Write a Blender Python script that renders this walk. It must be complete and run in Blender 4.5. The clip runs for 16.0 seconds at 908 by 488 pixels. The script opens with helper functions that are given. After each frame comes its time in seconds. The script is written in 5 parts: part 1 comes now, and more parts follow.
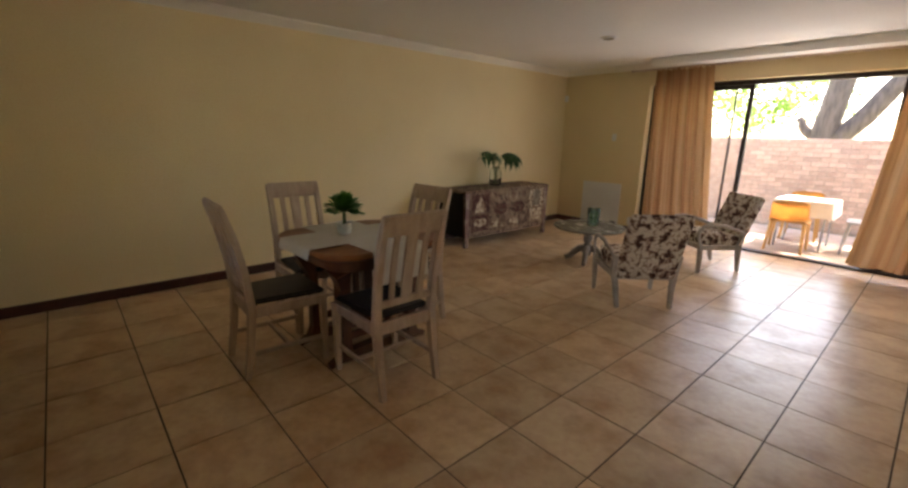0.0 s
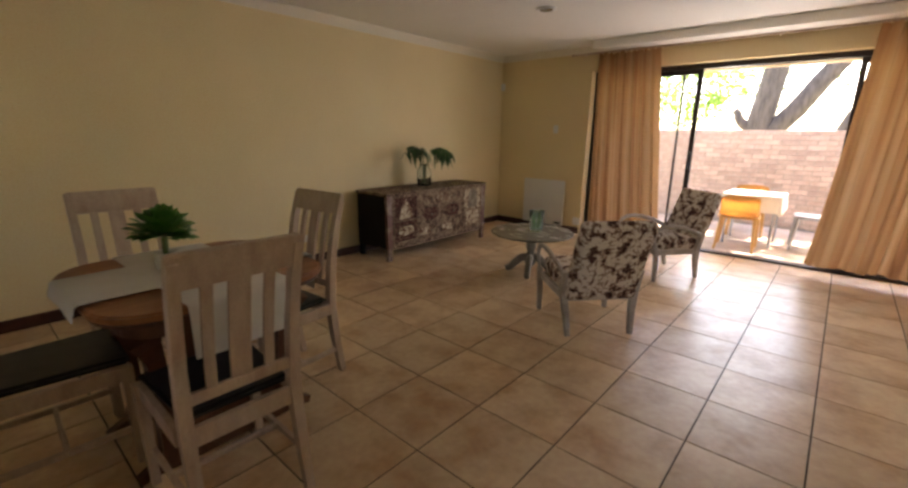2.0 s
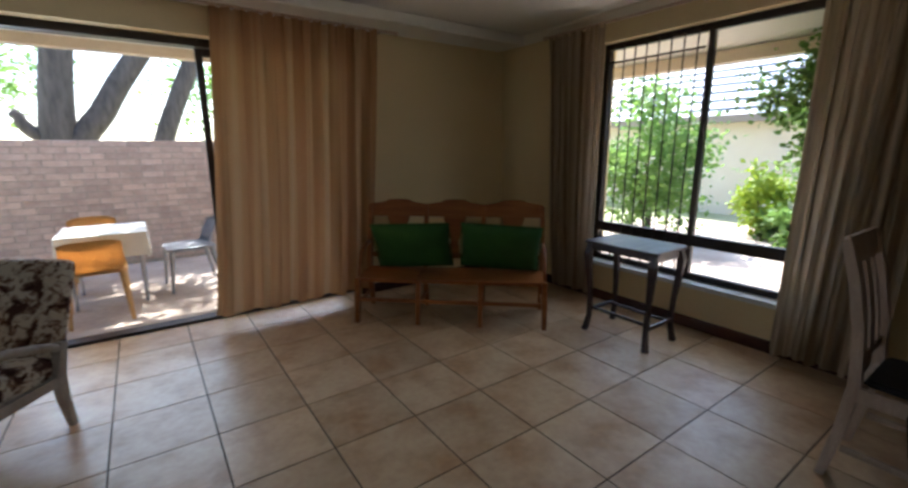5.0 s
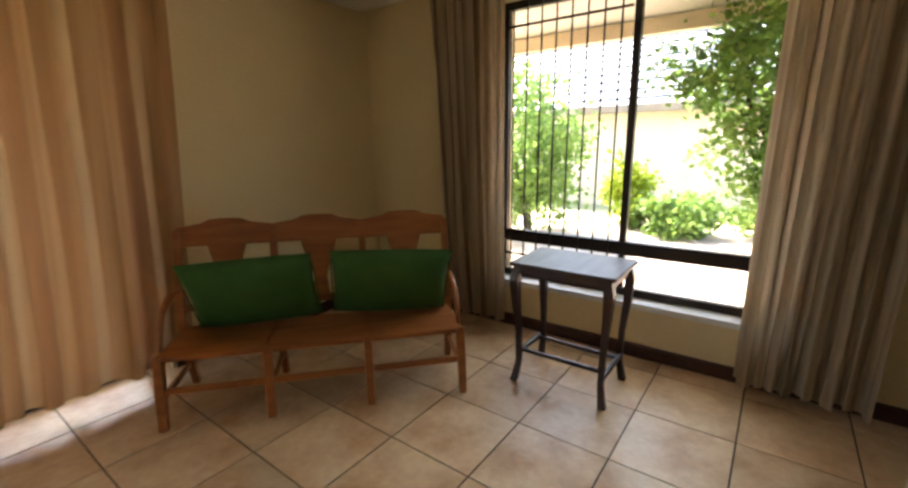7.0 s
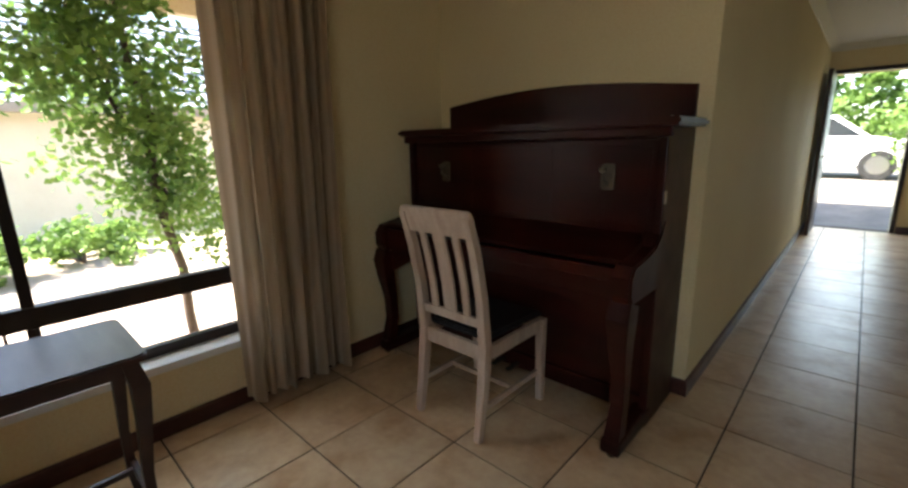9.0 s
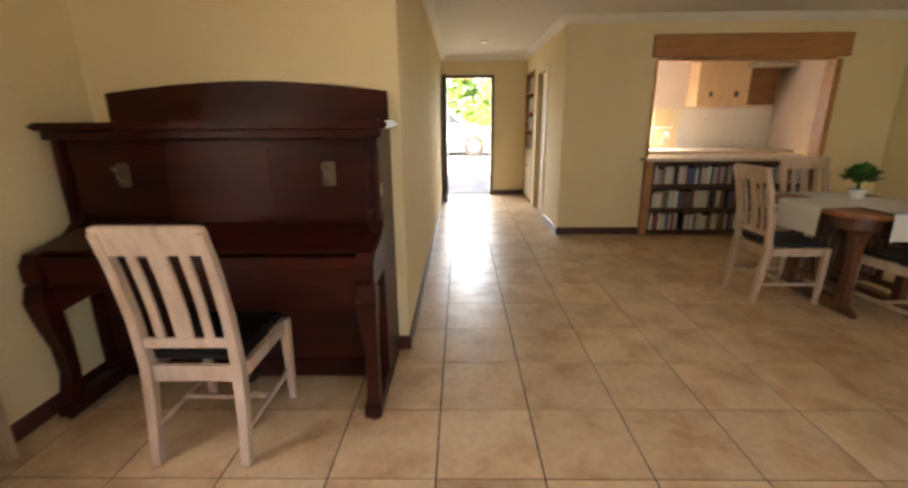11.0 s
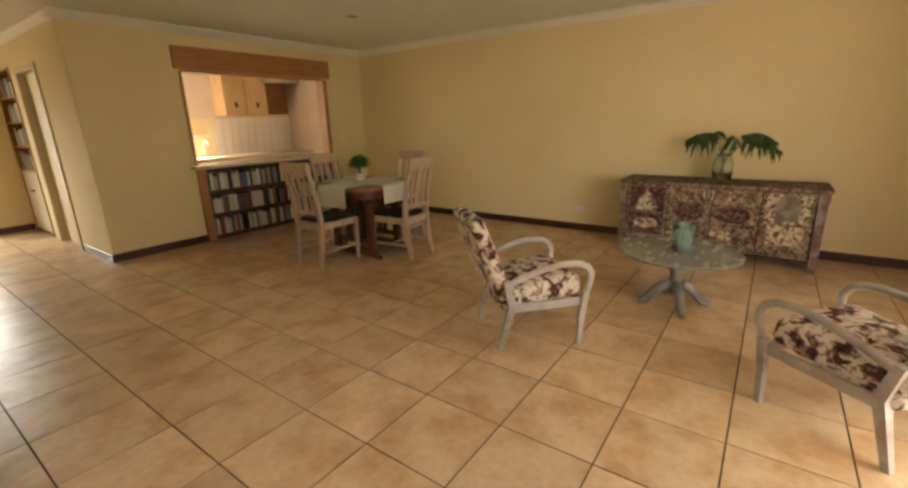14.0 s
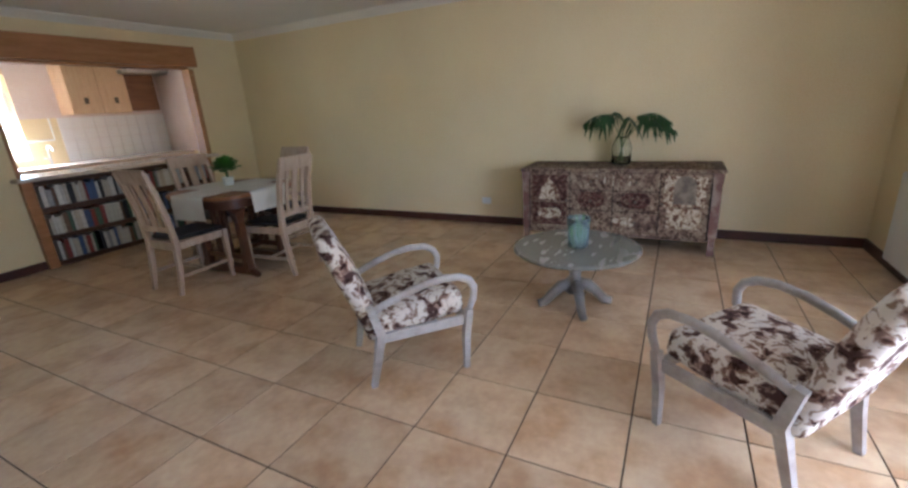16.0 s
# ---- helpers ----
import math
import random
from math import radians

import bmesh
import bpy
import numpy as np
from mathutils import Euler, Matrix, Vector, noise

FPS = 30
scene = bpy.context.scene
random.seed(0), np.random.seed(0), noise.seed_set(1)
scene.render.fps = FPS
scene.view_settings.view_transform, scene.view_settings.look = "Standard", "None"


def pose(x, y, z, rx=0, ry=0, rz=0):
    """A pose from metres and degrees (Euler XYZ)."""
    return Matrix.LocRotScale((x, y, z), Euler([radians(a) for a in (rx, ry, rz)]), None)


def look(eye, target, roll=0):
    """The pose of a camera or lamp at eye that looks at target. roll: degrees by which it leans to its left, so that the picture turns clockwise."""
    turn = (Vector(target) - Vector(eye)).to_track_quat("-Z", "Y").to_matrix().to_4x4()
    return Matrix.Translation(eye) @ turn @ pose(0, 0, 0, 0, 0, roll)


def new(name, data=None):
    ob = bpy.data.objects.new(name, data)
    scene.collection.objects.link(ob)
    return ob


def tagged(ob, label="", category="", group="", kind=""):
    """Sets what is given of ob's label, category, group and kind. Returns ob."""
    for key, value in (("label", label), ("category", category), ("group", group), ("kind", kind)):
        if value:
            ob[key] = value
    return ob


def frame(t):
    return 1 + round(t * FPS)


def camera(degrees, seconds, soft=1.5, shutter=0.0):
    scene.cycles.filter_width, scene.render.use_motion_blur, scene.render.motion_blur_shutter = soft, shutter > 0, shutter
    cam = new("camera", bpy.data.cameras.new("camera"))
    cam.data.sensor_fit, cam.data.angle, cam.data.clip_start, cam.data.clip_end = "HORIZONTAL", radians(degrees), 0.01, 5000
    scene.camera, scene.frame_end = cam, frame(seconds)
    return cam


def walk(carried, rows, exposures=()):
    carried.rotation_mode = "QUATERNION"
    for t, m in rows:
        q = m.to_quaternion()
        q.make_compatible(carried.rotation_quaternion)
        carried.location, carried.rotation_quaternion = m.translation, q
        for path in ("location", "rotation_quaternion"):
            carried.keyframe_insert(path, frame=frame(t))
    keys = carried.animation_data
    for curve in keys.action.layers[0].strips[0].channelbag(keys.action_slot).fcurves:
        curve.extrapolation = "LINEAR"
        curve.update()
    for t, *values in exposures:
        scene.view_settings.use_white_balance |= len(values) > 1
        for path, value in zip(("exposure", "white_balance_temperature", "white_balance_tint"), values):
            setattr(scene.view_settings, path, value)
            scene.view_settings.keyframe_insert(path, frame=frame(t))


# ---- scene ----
cam = camera(92.1, 16.0, soft=2.6, shutter=0.2)
PATH = [
    (0, (-0.514, -2.778, 1.406), (-1.958, -1.481, 0.922), 1.2),
    (0.5, (-0.488, -2.753, 1.394), (-1.917, -1.441, 0.906), 1.2),
    (1, (-0.537, -2.659, 1.375), (-1.969, -1.355, 0.872), 1.2),
    (1.5, (-0.761, -2.364, 1.381), (-2.125, -0.988, 0.884), 1.6),
    (2, (-0.963, -1.995, 1.343), (-2.238, -0.534, 0.854), 0.8),
    (2.5, (-1.131, -1.62, 1.35), (-2.366, -0.123, 0.867), -0.1),
    (3, (-1.299, -1.237, 1.333), (-2.32, 0.419, 0.868), 0.7),
    (3.5, (-1.388, -0.841, 1.341), (-1.986, 1.015, 0.898), -0.2),
    (4, (-1.371, -0.435, 1.363), (-1.558, 1.508, 0.929), 0.5),
    (4.5, (-1.382, -0.186, 1.373), (-0.858, 1.697, 0.949), 0.2),
    (5, (-1.44, -0.064, 1.368), (-0.312, 1.531, 0.937), -0.2),
    (5.2, (-1.438, -0.028, 1.353), (-0.201, 1.482, 0.919), 0.6),
    (7.3, (-0.652, 1.014, 1.318), (1.044, 1.962, 0.846), -1.9),
    (7.5, (-0.533, 1.113, 1.308), (1.282, 1.796, 0.816), -2.7),
    (8, (-0.261, 1.295, 1.41), (1.618, 0.93, 0.832), 0.2),
    (8.5, (-0.26, 1.458, 1.315), (1.313, 0.323, 0.828), -2.7),
    (8.7, (-0.306, 1.539, 1.274), (1.163, 0.26, 0.822), -2.3),
    (10.8, (-0.12, 1.903, 1.336), (0.113, -0.008, 0.795), 0.7),
    (11, (-0.102, 1.837, 1.357), (-0.071, -0.088, 0.814), -0.5),
    (11.5, (0.001, 1.695, 1.365), (-0.592, -0.139, 0.833), 1.2),
    (12, (0.163, 1.709, 1.376), (-0.886, 0.09, 0.847), -1.7),
    (12.5, (0.244, 1.809, 1.383), (-1.119, 0.452, 0.837), -0.1),
    (13, (0.229, 1.942, 1.387), (-1.215, 0.67, 0.843), -0.0),
    (13.5, (0.198, 2.072, 1.364), (-1.316, 0.88, 0.827), -0.7),
    (14, (0.212, 2.144, 1.359), (-1.347, 1.015, 0.816), -1.6),
    (14.5, (0.18, 2.18, 1.338), (-1.436, 1.14, 0.783), -2.3),
    (15, (0.075, 2.176, 1.32), (-1.565, 1.195, 0.732), -3.3),
    (15.5, (-0.153, 2.183, 1.338), (-1.806, 1.238, 0.725), -3.4),
    (16, (-0.396, 2.234, 1.345), (-2.087, 1.355, 0.741), -3.6),
]
walk(cam, [(t, look(eye, target, roll)) for t, eye, target, roll in PATH],
     exposures=[(0, 3.6, 7400, 19), (2.0, 3.6, 7500, 20), (3.0, 3.38, 7500, 20), (3.5, 3.4, 7400, 20), (4.0, 3.2, 7200, 20), (4.5, 2.85, 6400, 14), (5.0, 2.25, 5800, 8), (7.3, 3.35, 7300, 10), (8.0, 2.6, 6800, 6),
                (8.5, 2.6, 6500, 6), (10.8, 4.22, 7800, 18), (11.5, 4.14, 7900, 17), (12.0, 4.08, 8600, 18), (12.5, 4.0, 9800, 21), (13.0, 3.85, 10400, 21), (13.5, 3.9, 10300, 19), (14.0, 4.05, 10000, 16), (14.5, 4.15, 9600, 16), (15.0, 4.2, 7200, 16), (15.5, 4.1, 5900, 17), (16.0, 4.05, 5500, 16)])

# ---------- world and light ----------
world = bpy.data.worlds.new("world")
scene.world = world
world.use_nodes = True
wn = world.node_tree.nodes
sky = wn.new("ShaderNodeTexSky")
sky.sky_type, sky.sun_disc = "NISHITA", False
SUN_EL, SUN_AZ = radians(54), radians(24)      # azimuth from +y towards +x
sky.sun_elevation, sky.sun_rotation = SUN_EL, SUN_AZ
sky.air_density, sky.dust_density = 1.0, 1.5
wn["Background"].inputs[1].default_value = 0.14
world.node_tree.links.new(sky.outputs[0], wn["Background"].inputs[0])
sun = new("sun", bpy.data.lights.new("sun", "SUN"))
sun.data.energy, sun.data.angle, sun.data.color = 4.0, radians(0.6), (1.0, 0.95, 0.87)
to_sun = Vector((math.sin(SUN_AZ) * math.cos(SUN_EL), math.cos(SUN_AZ) * math.cos(SUN_EL), math.sin(SUN_EL)))
sun.matrix_world = look(to_sun * 30, (0, 0, 0))


def sky_lamp(name, at, to, w, h, watts, color=(0.88, 0.95, 1.0), spread=95):
    """An area lamp in an opening that stands in for the sky's light."""
    ob = new(name, bpy.data.lights.new(name, "AREA"))
    ob.data.shape, ob.data.size, ob.data.size_y = "RECTANGLE", w, h
    ob.data.energy, ob.data.color, ob.data.spread = watts, color, radians(spread)
    ob.matrix_world = look(at, Vector(at) + Vector(to))
    return ob


sky_lamp("skylight_sliding_door", (-1.66, 3.78, 1.12), (-0.35, -1, 0.12), 1.25, 1.9, 2.0, (0.72, 0.86, 1.0), 150)
sky_lamp("skylight_front_door", (-0.25, -6.52, 1.08), (0, 1, -0.8), 0.75, 1.8, 1.4, (0.72, 0.86, 1.0), 105)
sky_lamp("skylight_kitchen", (-2.45, -5.46, 1.45), (-0.55, 0.30, -0.9), 1.2, 0.85, 4.4, (0.95, 0.97, 1.0), 90)
sky_lamp("skylight_window", (1.93, 1.6, 1.35), (-1, 0, -1.4), 1.6, 1.5, 0.5, (0.75, 0.87, 1.0), 80)

# ---------- mesh helpers ----------
MATS = {}


def part(name, bm, material, parent=None, label="", smooth=False):
    me = bpy.data.meshes.new(name)
    bmesh.ops.recalc_face_normals(bm, faces=bm.faces)
    for f in bm.faces:
        f.smooth = smooth
    bm.to_mesh(me)
    bm.free()
    me.materials.append(material)
    ob = new(name, me)
    ob.parent = parent
    if label:
        ob["label"] = label
    return ob


def thing(name, label, category, m, group=""):
    ob = new(name)
    ob.empty_display_size = 0.05
    ob.matrix_world = m
    return tagged(ob, label, category, group)


def box(x0, y0, z0, x1, y1, z1, bevel=0.0, bm=None, m=None):
    own = bmesh.new()
    r = bmesh.ops.create_cube(own, size=1)
    for v in r["verts"]:
        v.co = Vector((x0 + (v.co.x + 0.5) * (x1 - x0), y0 + (v.co.y + 0.5) * (y1 - y0), z0 + (v.co.z + 0.5) * (z1 - z0)))
    if bevel:
        bmesh.ops.bevel(own, geom=own.edges[:], offset=bevel, segments=2, affect="EDGES", profile=0.6)
    if m is not None:
        bmesh.ops.transform(own, matrix=m, verts=own.verts[:])
    return join(bm, own) if bm is not None else own


def join(bm, other):
    me = bpy.data.meshes.new("tmp")
    other.to_mesh(me)
    bm.from_mesh(me)
    bpy.data.meshes.remove(me)
    other.free()
    return bm


def lathe(profile, seg=24, bm=None, m=None):
    own = bmesh.new()
    rings = []
    for r, z in profile:
        rings.append([own.verts.new((r * math.cos(2 * math.pi * i / seg), r * math.sin(2 * math.pi * i / seg), z)) for i in range(seg)])
    for a, b in zip(rings, rings[1:]):
        for i in range(seg):
            own.faces.new((a[i], a[(i + 1) % seg], b[(i + 1) % seg], b[i]))
    own.faces.new(rings[0][::-1])
    own.faces.new(rings[-1])
    if m is not None:
        bmesh.ops.transform(own, matrix=m, verts=own.verts[:])
    return join(bm, own) if bm is not None else own


def sweep(points, radii, seg=8, flat=1.0, up=(0, 0, 1), bm=None, square=False):
    """A tube along points. radii: one number or one for each point; flat: the section's height over its width."""
    own = bmesh.new()
    pts = [Vector(p) for p in points]
    if not hasattr(radii, "__len__"):
        radii = [radii] * len(pts)
    rings = []
    for i, p in enumerate(pts):
        d = (pts[min(i + 1, len(pts) - 1)] - pts[max(i - 1, 0)]).normalized()
        s = d.cross(Vector(up))
        s = s.normalized() if s.length > 1e-4 else Vector((1, 0, 0))
        n = s.cross(d).normalized()
        ring = []
        for k in range(4 if square else seg):
            a = 2 * math.pi * (k + (0.5 if square else 0)) / (4 if square else seg)
            q = 1.414 if square else 1.0
            ring.append(own.verts.new(p + s * math.cos(a) * radii[i] * q + n * math.sin(a) * radii[i] * flat * q))
        rings.append(ring)
    for a, b in zip(rings, rings[1:]):
        for k in range(len(a)):
            own.faces.new((a[k], a[(k + 1) % len(a)], b[(k + 1) % len(a)], b[k]))
    own.faces.new(rings[0][::-1])
    own.faces.new(rings[-1])
    if square:
        es = [e for e in own.edges if len(e.link_faces) == 2 and e.calc_face_angle(0) > 0.6]
        bmesh.ops.bevel(own, geom=es, offset=min(radii) * 0.3, segments=2, affect="EDGES")
    return join(bm, own) if bm is not None else own


def slab(outline, z0, z1, bevel=0.0, bm=None, m=None):
    """A plate with the given outline in x and y."""
    own = bmesh.new()
    vs = [own.verts.new((x, y, z0)) for x, y in outline]
    f = own.faces.new(vs)
    r = bmesh.ops.extrude_face_region(own, geom=[f])
    for v in r["geom"]:
        if isinstance(v, bmesh.types.BMVert):
            v.co.z = z1
    bmesh.ops.recalc_face_normals(own, faces=own.faces)
    if bevel:
        es = [e for e in own.edges if abs(e.verts[0].co.z - e.verts[1].co.z) < 1e-6]
        bmesh.ops.bevel(own, geom=es, offset=bevel, segments=2, affect="EDGES")
    if m is not None:
        bmesh.ops.transform(own, matrix=m, verts=own.verts[:])
    return join(bm, own) if bm is not None else own


def rounded(w, d, r, n=5):
    out = []
    for cx, cy, a0 in ((w / 2 - r, d / 2 - r, 0), (-w / 2 + r, d / 2 - r, 90), (-w / 2 + r, -d / 2 + r, 180), (w / 2 - r, -d / 2 + r, 270)):
        for i in range(n + 1):
            a = radians(a0 + 90 * i / n)
            out.append((cx + r * math.cos(a), cy + r * math.sin(a)))
    return out


UPX = Matrix(((0, 0, 1, 0), (1, 0, 0, 0), (0, 1, 0, 0), (0, 0, 0, 1)))   # outline x,y -> world y,z ; thickness -> x
UPY = Matrix(((1, 0, 0, 0), (0, 0, -1, 0), (0, 1, 0, 0), (0, 0, 0, 1)))  # outline x,y -> world x,z ; thickness -> -y

# ---------- materials ----------


def mat(name, color, rough=0.5, metal=0.0, color2=None, scale=4.0, fine=60.0, bump=0.1, stretch=(1, 1, 1), vary=0.0, spec=0.5, mix_at=(0.35, 0.7), detail=5.0, coat=0.0):
    """Two-scale noise between two colours, with a fine bump. vary: how much each object differs."""
    ma = bpy.data.materials.new(name)
    ma.use_nodes = True
    nt, ns = ma.node_tree, ma.node_tree.nodes
    b = ns["Principled BSDF"]
    tc, mp = ns.new("ShaderNodeTexCoord"), ns.new("ShaderNodeMapping")
    mp.inputs["Scale"].default_value = stretch
    nt.links.new(tc.outputs["Object"], mp.inputs[0])
    n1, n2 = ns.new("ShaderNodeTexNoise"), ns.new("ShaderNodeTexNoise")
    n1.inputs["Scale"].default_value, n1.inputs["Detail"].default_value = scale, detail
    n2.inputs["Scale"].default_value, n2.inputs["Detail"].default_value = fine, 3
    for n in (n1, n2):
        nt.links.new(mp.outputs[0], n.inputs["Vector"])
    ramp = ns.new("ShaderNodeMapRange")
    ramp.inputs[1].default_value, ramp.inputs[2].default_value = mix_at
    nt.links.new(n1.outputs[0], ramp.inputs[0])
    mx = ns.new("ShaderNodeMix")
    mx.data_type = "RGBA"
    c2 = color2 or tuple(c * 0.8 for c in color)
    mx.inputs[6].default_value, mx.inputs[7].default_value = (*color, 1), (*c2, 1)
    nt.links.new(ramp.outputs[0], mx.inputs[0])
    fm = ns.new("ShaderNodeMix")
    fm.data_type, fm.blend_type = "RGBA", "OVERLAY"
    fm.inputs[0].default_value = 0.25
    nt.links.new(mx.outputs[2], fm.inputs[6])
    nt.links.new(n2.outputs[0], fm.inputs[7])
    out = fm.outputs[2]
    if vary:
        off, sh = ns.new("ShaderNodeObjectInfo"), ns.new("ShaderNodeVectorMath")
        sh.operation = "SCALE"
        sh.inputs[0].default_value = (37.0, 53.0, 19.0)
        nt.links.new(off.outputs["Random"], sh.inputs["Scale"])
        nt.links.new(sh.outputs[0], mp.inputs["Location"])
        oi, hs, mr = ns.new("ShaderNodeObjectInfo"), ns.new("ShaderNodeHueSaturation"), ns.new("ShaderNodeMapRange")
        mr.inputs[3].default_value, mr.inputs[4].default_value = 1 - vary, 1 + vary
        nt.links.new(oi.outputs["Random"], mr.inputs[0])
        nt.links.new(mr.outputs[0], hs.inputs["Value"])
        nt.links.new(out, hs.inputs["Color"])
        out = hs.outputs[0]
    nt.links.new(out, b.inputs["Base Color"])
    rr = ns.new("ShaderNodeMapRange")
    rr.inputs[3].default_value, rr.inputs[4].default_value = max(rough - 0.08, 0.02), min(rough + 0.1, 1)
    nt.links.new(n1.outputs[0], rr.inputs[0])
    nt.links.new(rr.outputs[0], b.inputs["Roughness"])
    b.inputs["Metallic"].default_value = metal
    b.inputs["Specular IOR Level"].default_value = spec
    b.inputs["Coat Weight"].default_value = coat
    if bump:
        bp = ns.new("ShaderNodeBump")
        bp.inputs["Strength"].default_value, bp.inputs["Distance"].default_value = bump, 0.004
        nt.links.new(n2.outputs[0], bp.inputs["Height"])
        nt.links.new(bp.outputs[0], b.inputs["Normal"])
    MATS[name] = ma
    return ma


M_WALL = mat("cream_plaster", (0.79, 0.66, 0.40), 0.75, scale=1.2, fine=90, bump=0.15, color2=(0.75, 0.615, 0.365), spec=0.25)
M_CEIL = mat("white_ceiling", (0.80, 0.78, 0.72), 0.8, scale=1.0, fine=60, bump=0.1, color2=(0.77, 0.75, 0.69), spec=0.2)
M_CORN = mat("cornice_white", (0.80, 0.76, 0.66), 0.6, scale=2, color2=(0.76, 0.72, 0.62))
M_SKIRT = mat("dark_red_skirting", (0.075, 0.022, 0.016), 0.35, scale=8, stretch=(1, 1, 4), color2=(0.05, 0.015, 0.01))
M_TILE = mat("beige_floor_tile", (0.67, 0.488, 0.305), 0.33, scale=4.5, fine=26, bump=0.06, color2=(0.51, 0.305, 0.16), vary=0.09, mix_at=(0.42, 0.68), spec=0.55)
M_GROUT = mat("brown_grout", (0.085, 0.055, 0.038), 0.9, scale=10)
M_FRAME = mat("dark_bronze_frame", (0.035, 0.022, 0.018), 0.4, metal=0.3, scale=10)
M_PINE = mat("orange_pine", (0.42, 0.20, 0.075), 0.42, scale=3, fine=30, stretch=(1, 8, 8), color2=(0.32, 0.14, 0.045), bump=0.1)
M_SHELF = mat("brown_shelf_wood", (0.22, 0.10, 0.04), 0.5, scale=3, fine=30, stretch=(1, 8, 8), color2=(0.15, 0.06, 0.025))
M_SHELFDARK = mat("dark_shelf_wood", (0.085, 0.036, 0.016), 0.5, scale=3, fine=30, stretch=(1, 8, 8), color2=(0.055, 0.023, 0.011))
M_EXT = mat("exterior_cream_wall", (0.72, 0.62, 0.5), 0.8, scale=2, color2=(0.66, 0.56, 0.44))
M_PAVE = mat("paving_sand", (0.52, 0.42, 0.34), 0.85, scale=2.5, fine=30, color2=(0.38, 0.29, 0.23), bump=0.4)
M_DRIVE = mat("driveway_paving", (0.24, 0.21, 0.18), 0.85, scale=2.5, fine=30, color2=(0.17, 0.15, 0.13), bump=0.4)
M_GROUND = mat("garden_soil_grass", (0.42, 0.40, 0.26), 0.95, scale=1.1, fine=25, color2=(0.22, 0.26, 0.10), bump=0.6)


def glass_mat(name, tint=(1, 1, 1), rough=0.0):
    ma = bpy.data.materials.new(name)
    ma.use_nodes = True
    b = ma.node_tree.nodes["Principled BSDF"]
    b.inputs["Base Color"].default_value = (*tint, 1)
    b.inputs["Transmission Weight"].default_value = 1
    b.inputs["Roughness"].default_value = rough
    b.inputs["IOR"].default_value = 1.45
    return ma


def add_translucent(ma, share):
    """Leaves and thin cloth let part of the light through."""
    nt, ns = ma.node_tree, ma.node_tree.nodes
    bs, outn = ns["Principled BSDF"], ns["Material Output"]
    tr, mx = ns.new("ShaderNodeBsdfTranslucent"), ns.new("ShaderNodeMixShader")
    nt.links.new(bs.inputs["Base Color"].links[0].from_socket, tr.inputs["Color"])
    mx.inputs[0].default_value = share
    nt.links.new(bs.outputs[0], mx.inputs[1])
    nt.links.new(tr.outputs[0], mx.inputs[2])
    nt.links.new(mx.outputs[0], outn.inputs["Surface"])
    return ma


M_PANE = glass_mat("window_glass")
M_PANE.node_tree.nodes["Principled BSDF"].inputs["IOR"].default_value = 1.05
M_GLASS = glass_mat("vase_glass", (0.93, 0.97, 0.95))
M_AQUA = glass_mat("aqua_glass", (0.80, 0.97, 0.94))
M_AQUA.node_tree.nodes["Principled BSDF"].inputs["IOR"].default_value = 1.18
M_AQUA.node_tree.nodes["Principled BSDF"].inputs["Transmission Weight"].default_value = 0.9

# ---------- setting ----------
XW, XE, YN, YP, XC, YD, XA, YH, YK, ZC = -5.01, 1.88, 3.70, -0.60, 0.22, -6.45, -1.28, -3.40, -5.40, 2.44


def structure(name, bm, material, label=""):
    return tagged(part(name, bm, material), label, name.split("_")[0], kind="structure")


def wall_along_x(name, x0, x1, y0, y1, holes, label, material=M_WALL):
    """A wall that runs along x; holes: (x0, x1, z0, z1)."""
    bm, x = bmesh.new(), x0
    for a, b, c, d in holes:
        box(x, y0, 0, a, y1, ZC, bm=bm)
        if c > 0:
            box(a, y0, 0, b, y1, c, bm=bm)
        if d < ZC:
            box(a, y0, d, b, y1, ZC, bm=bm)
        x = b
    box(x, y0, 0, x1, y1, ZC, bm=bm)
    return structure(name, bm, material, label)


def wall_along_y(name, y0, y1, x0, x1, holes, label, material=M_WALL):
    bm, y = bmesh.new(), y0
    for a, b, c, d in holes:
        box(x0, y, 0, x1, a, ZC, bm=bm)
        if c > 0:
            box(x0, a, 0, x1, b, c, bm=bm)
        if d < ZC:
            box(x0, a, d, x1, b, ZC, bm=bm)
        y = b
    box(x0, y, 0, x1, y1, ZC, bm=bm)
    return structure(name, bm, material, label)


DX0, DX1, DZ = -3.60, 0.12, 2.15          # sliding door opening
WY0, WY1, WZ0, WZ1 = 0.72, 2.48, 0.35, 2.22  # east window
FX0, FX1, FZ = -0.66, 0.17, 2.08          # front door
HX0, HX1, HZ0, HZ1 = -4.25, -2.28, 0.0, 2.00  # kitchen hatch
KX0, KX1 = -3.15, -1.75                   # kitchen window
wall_along_y("wall_west", YK - 0.24, YN + 0.24, XW - 0.24, XW, [], "long plain cream painted plaster wall")
wall_along_x("wall_north", XW, XE, YN, YN + 0.24, [(DX0, DX1, 0, DZ)], "cream plaster wall with a wide sliding door opening")
wall_along_y("wall_east", YP - 0.24, YN + 0.24, XE, XE + 0.24, [(WY0, WY1, WZ0, WZ1)], "cream plaster wall with a low window opening")
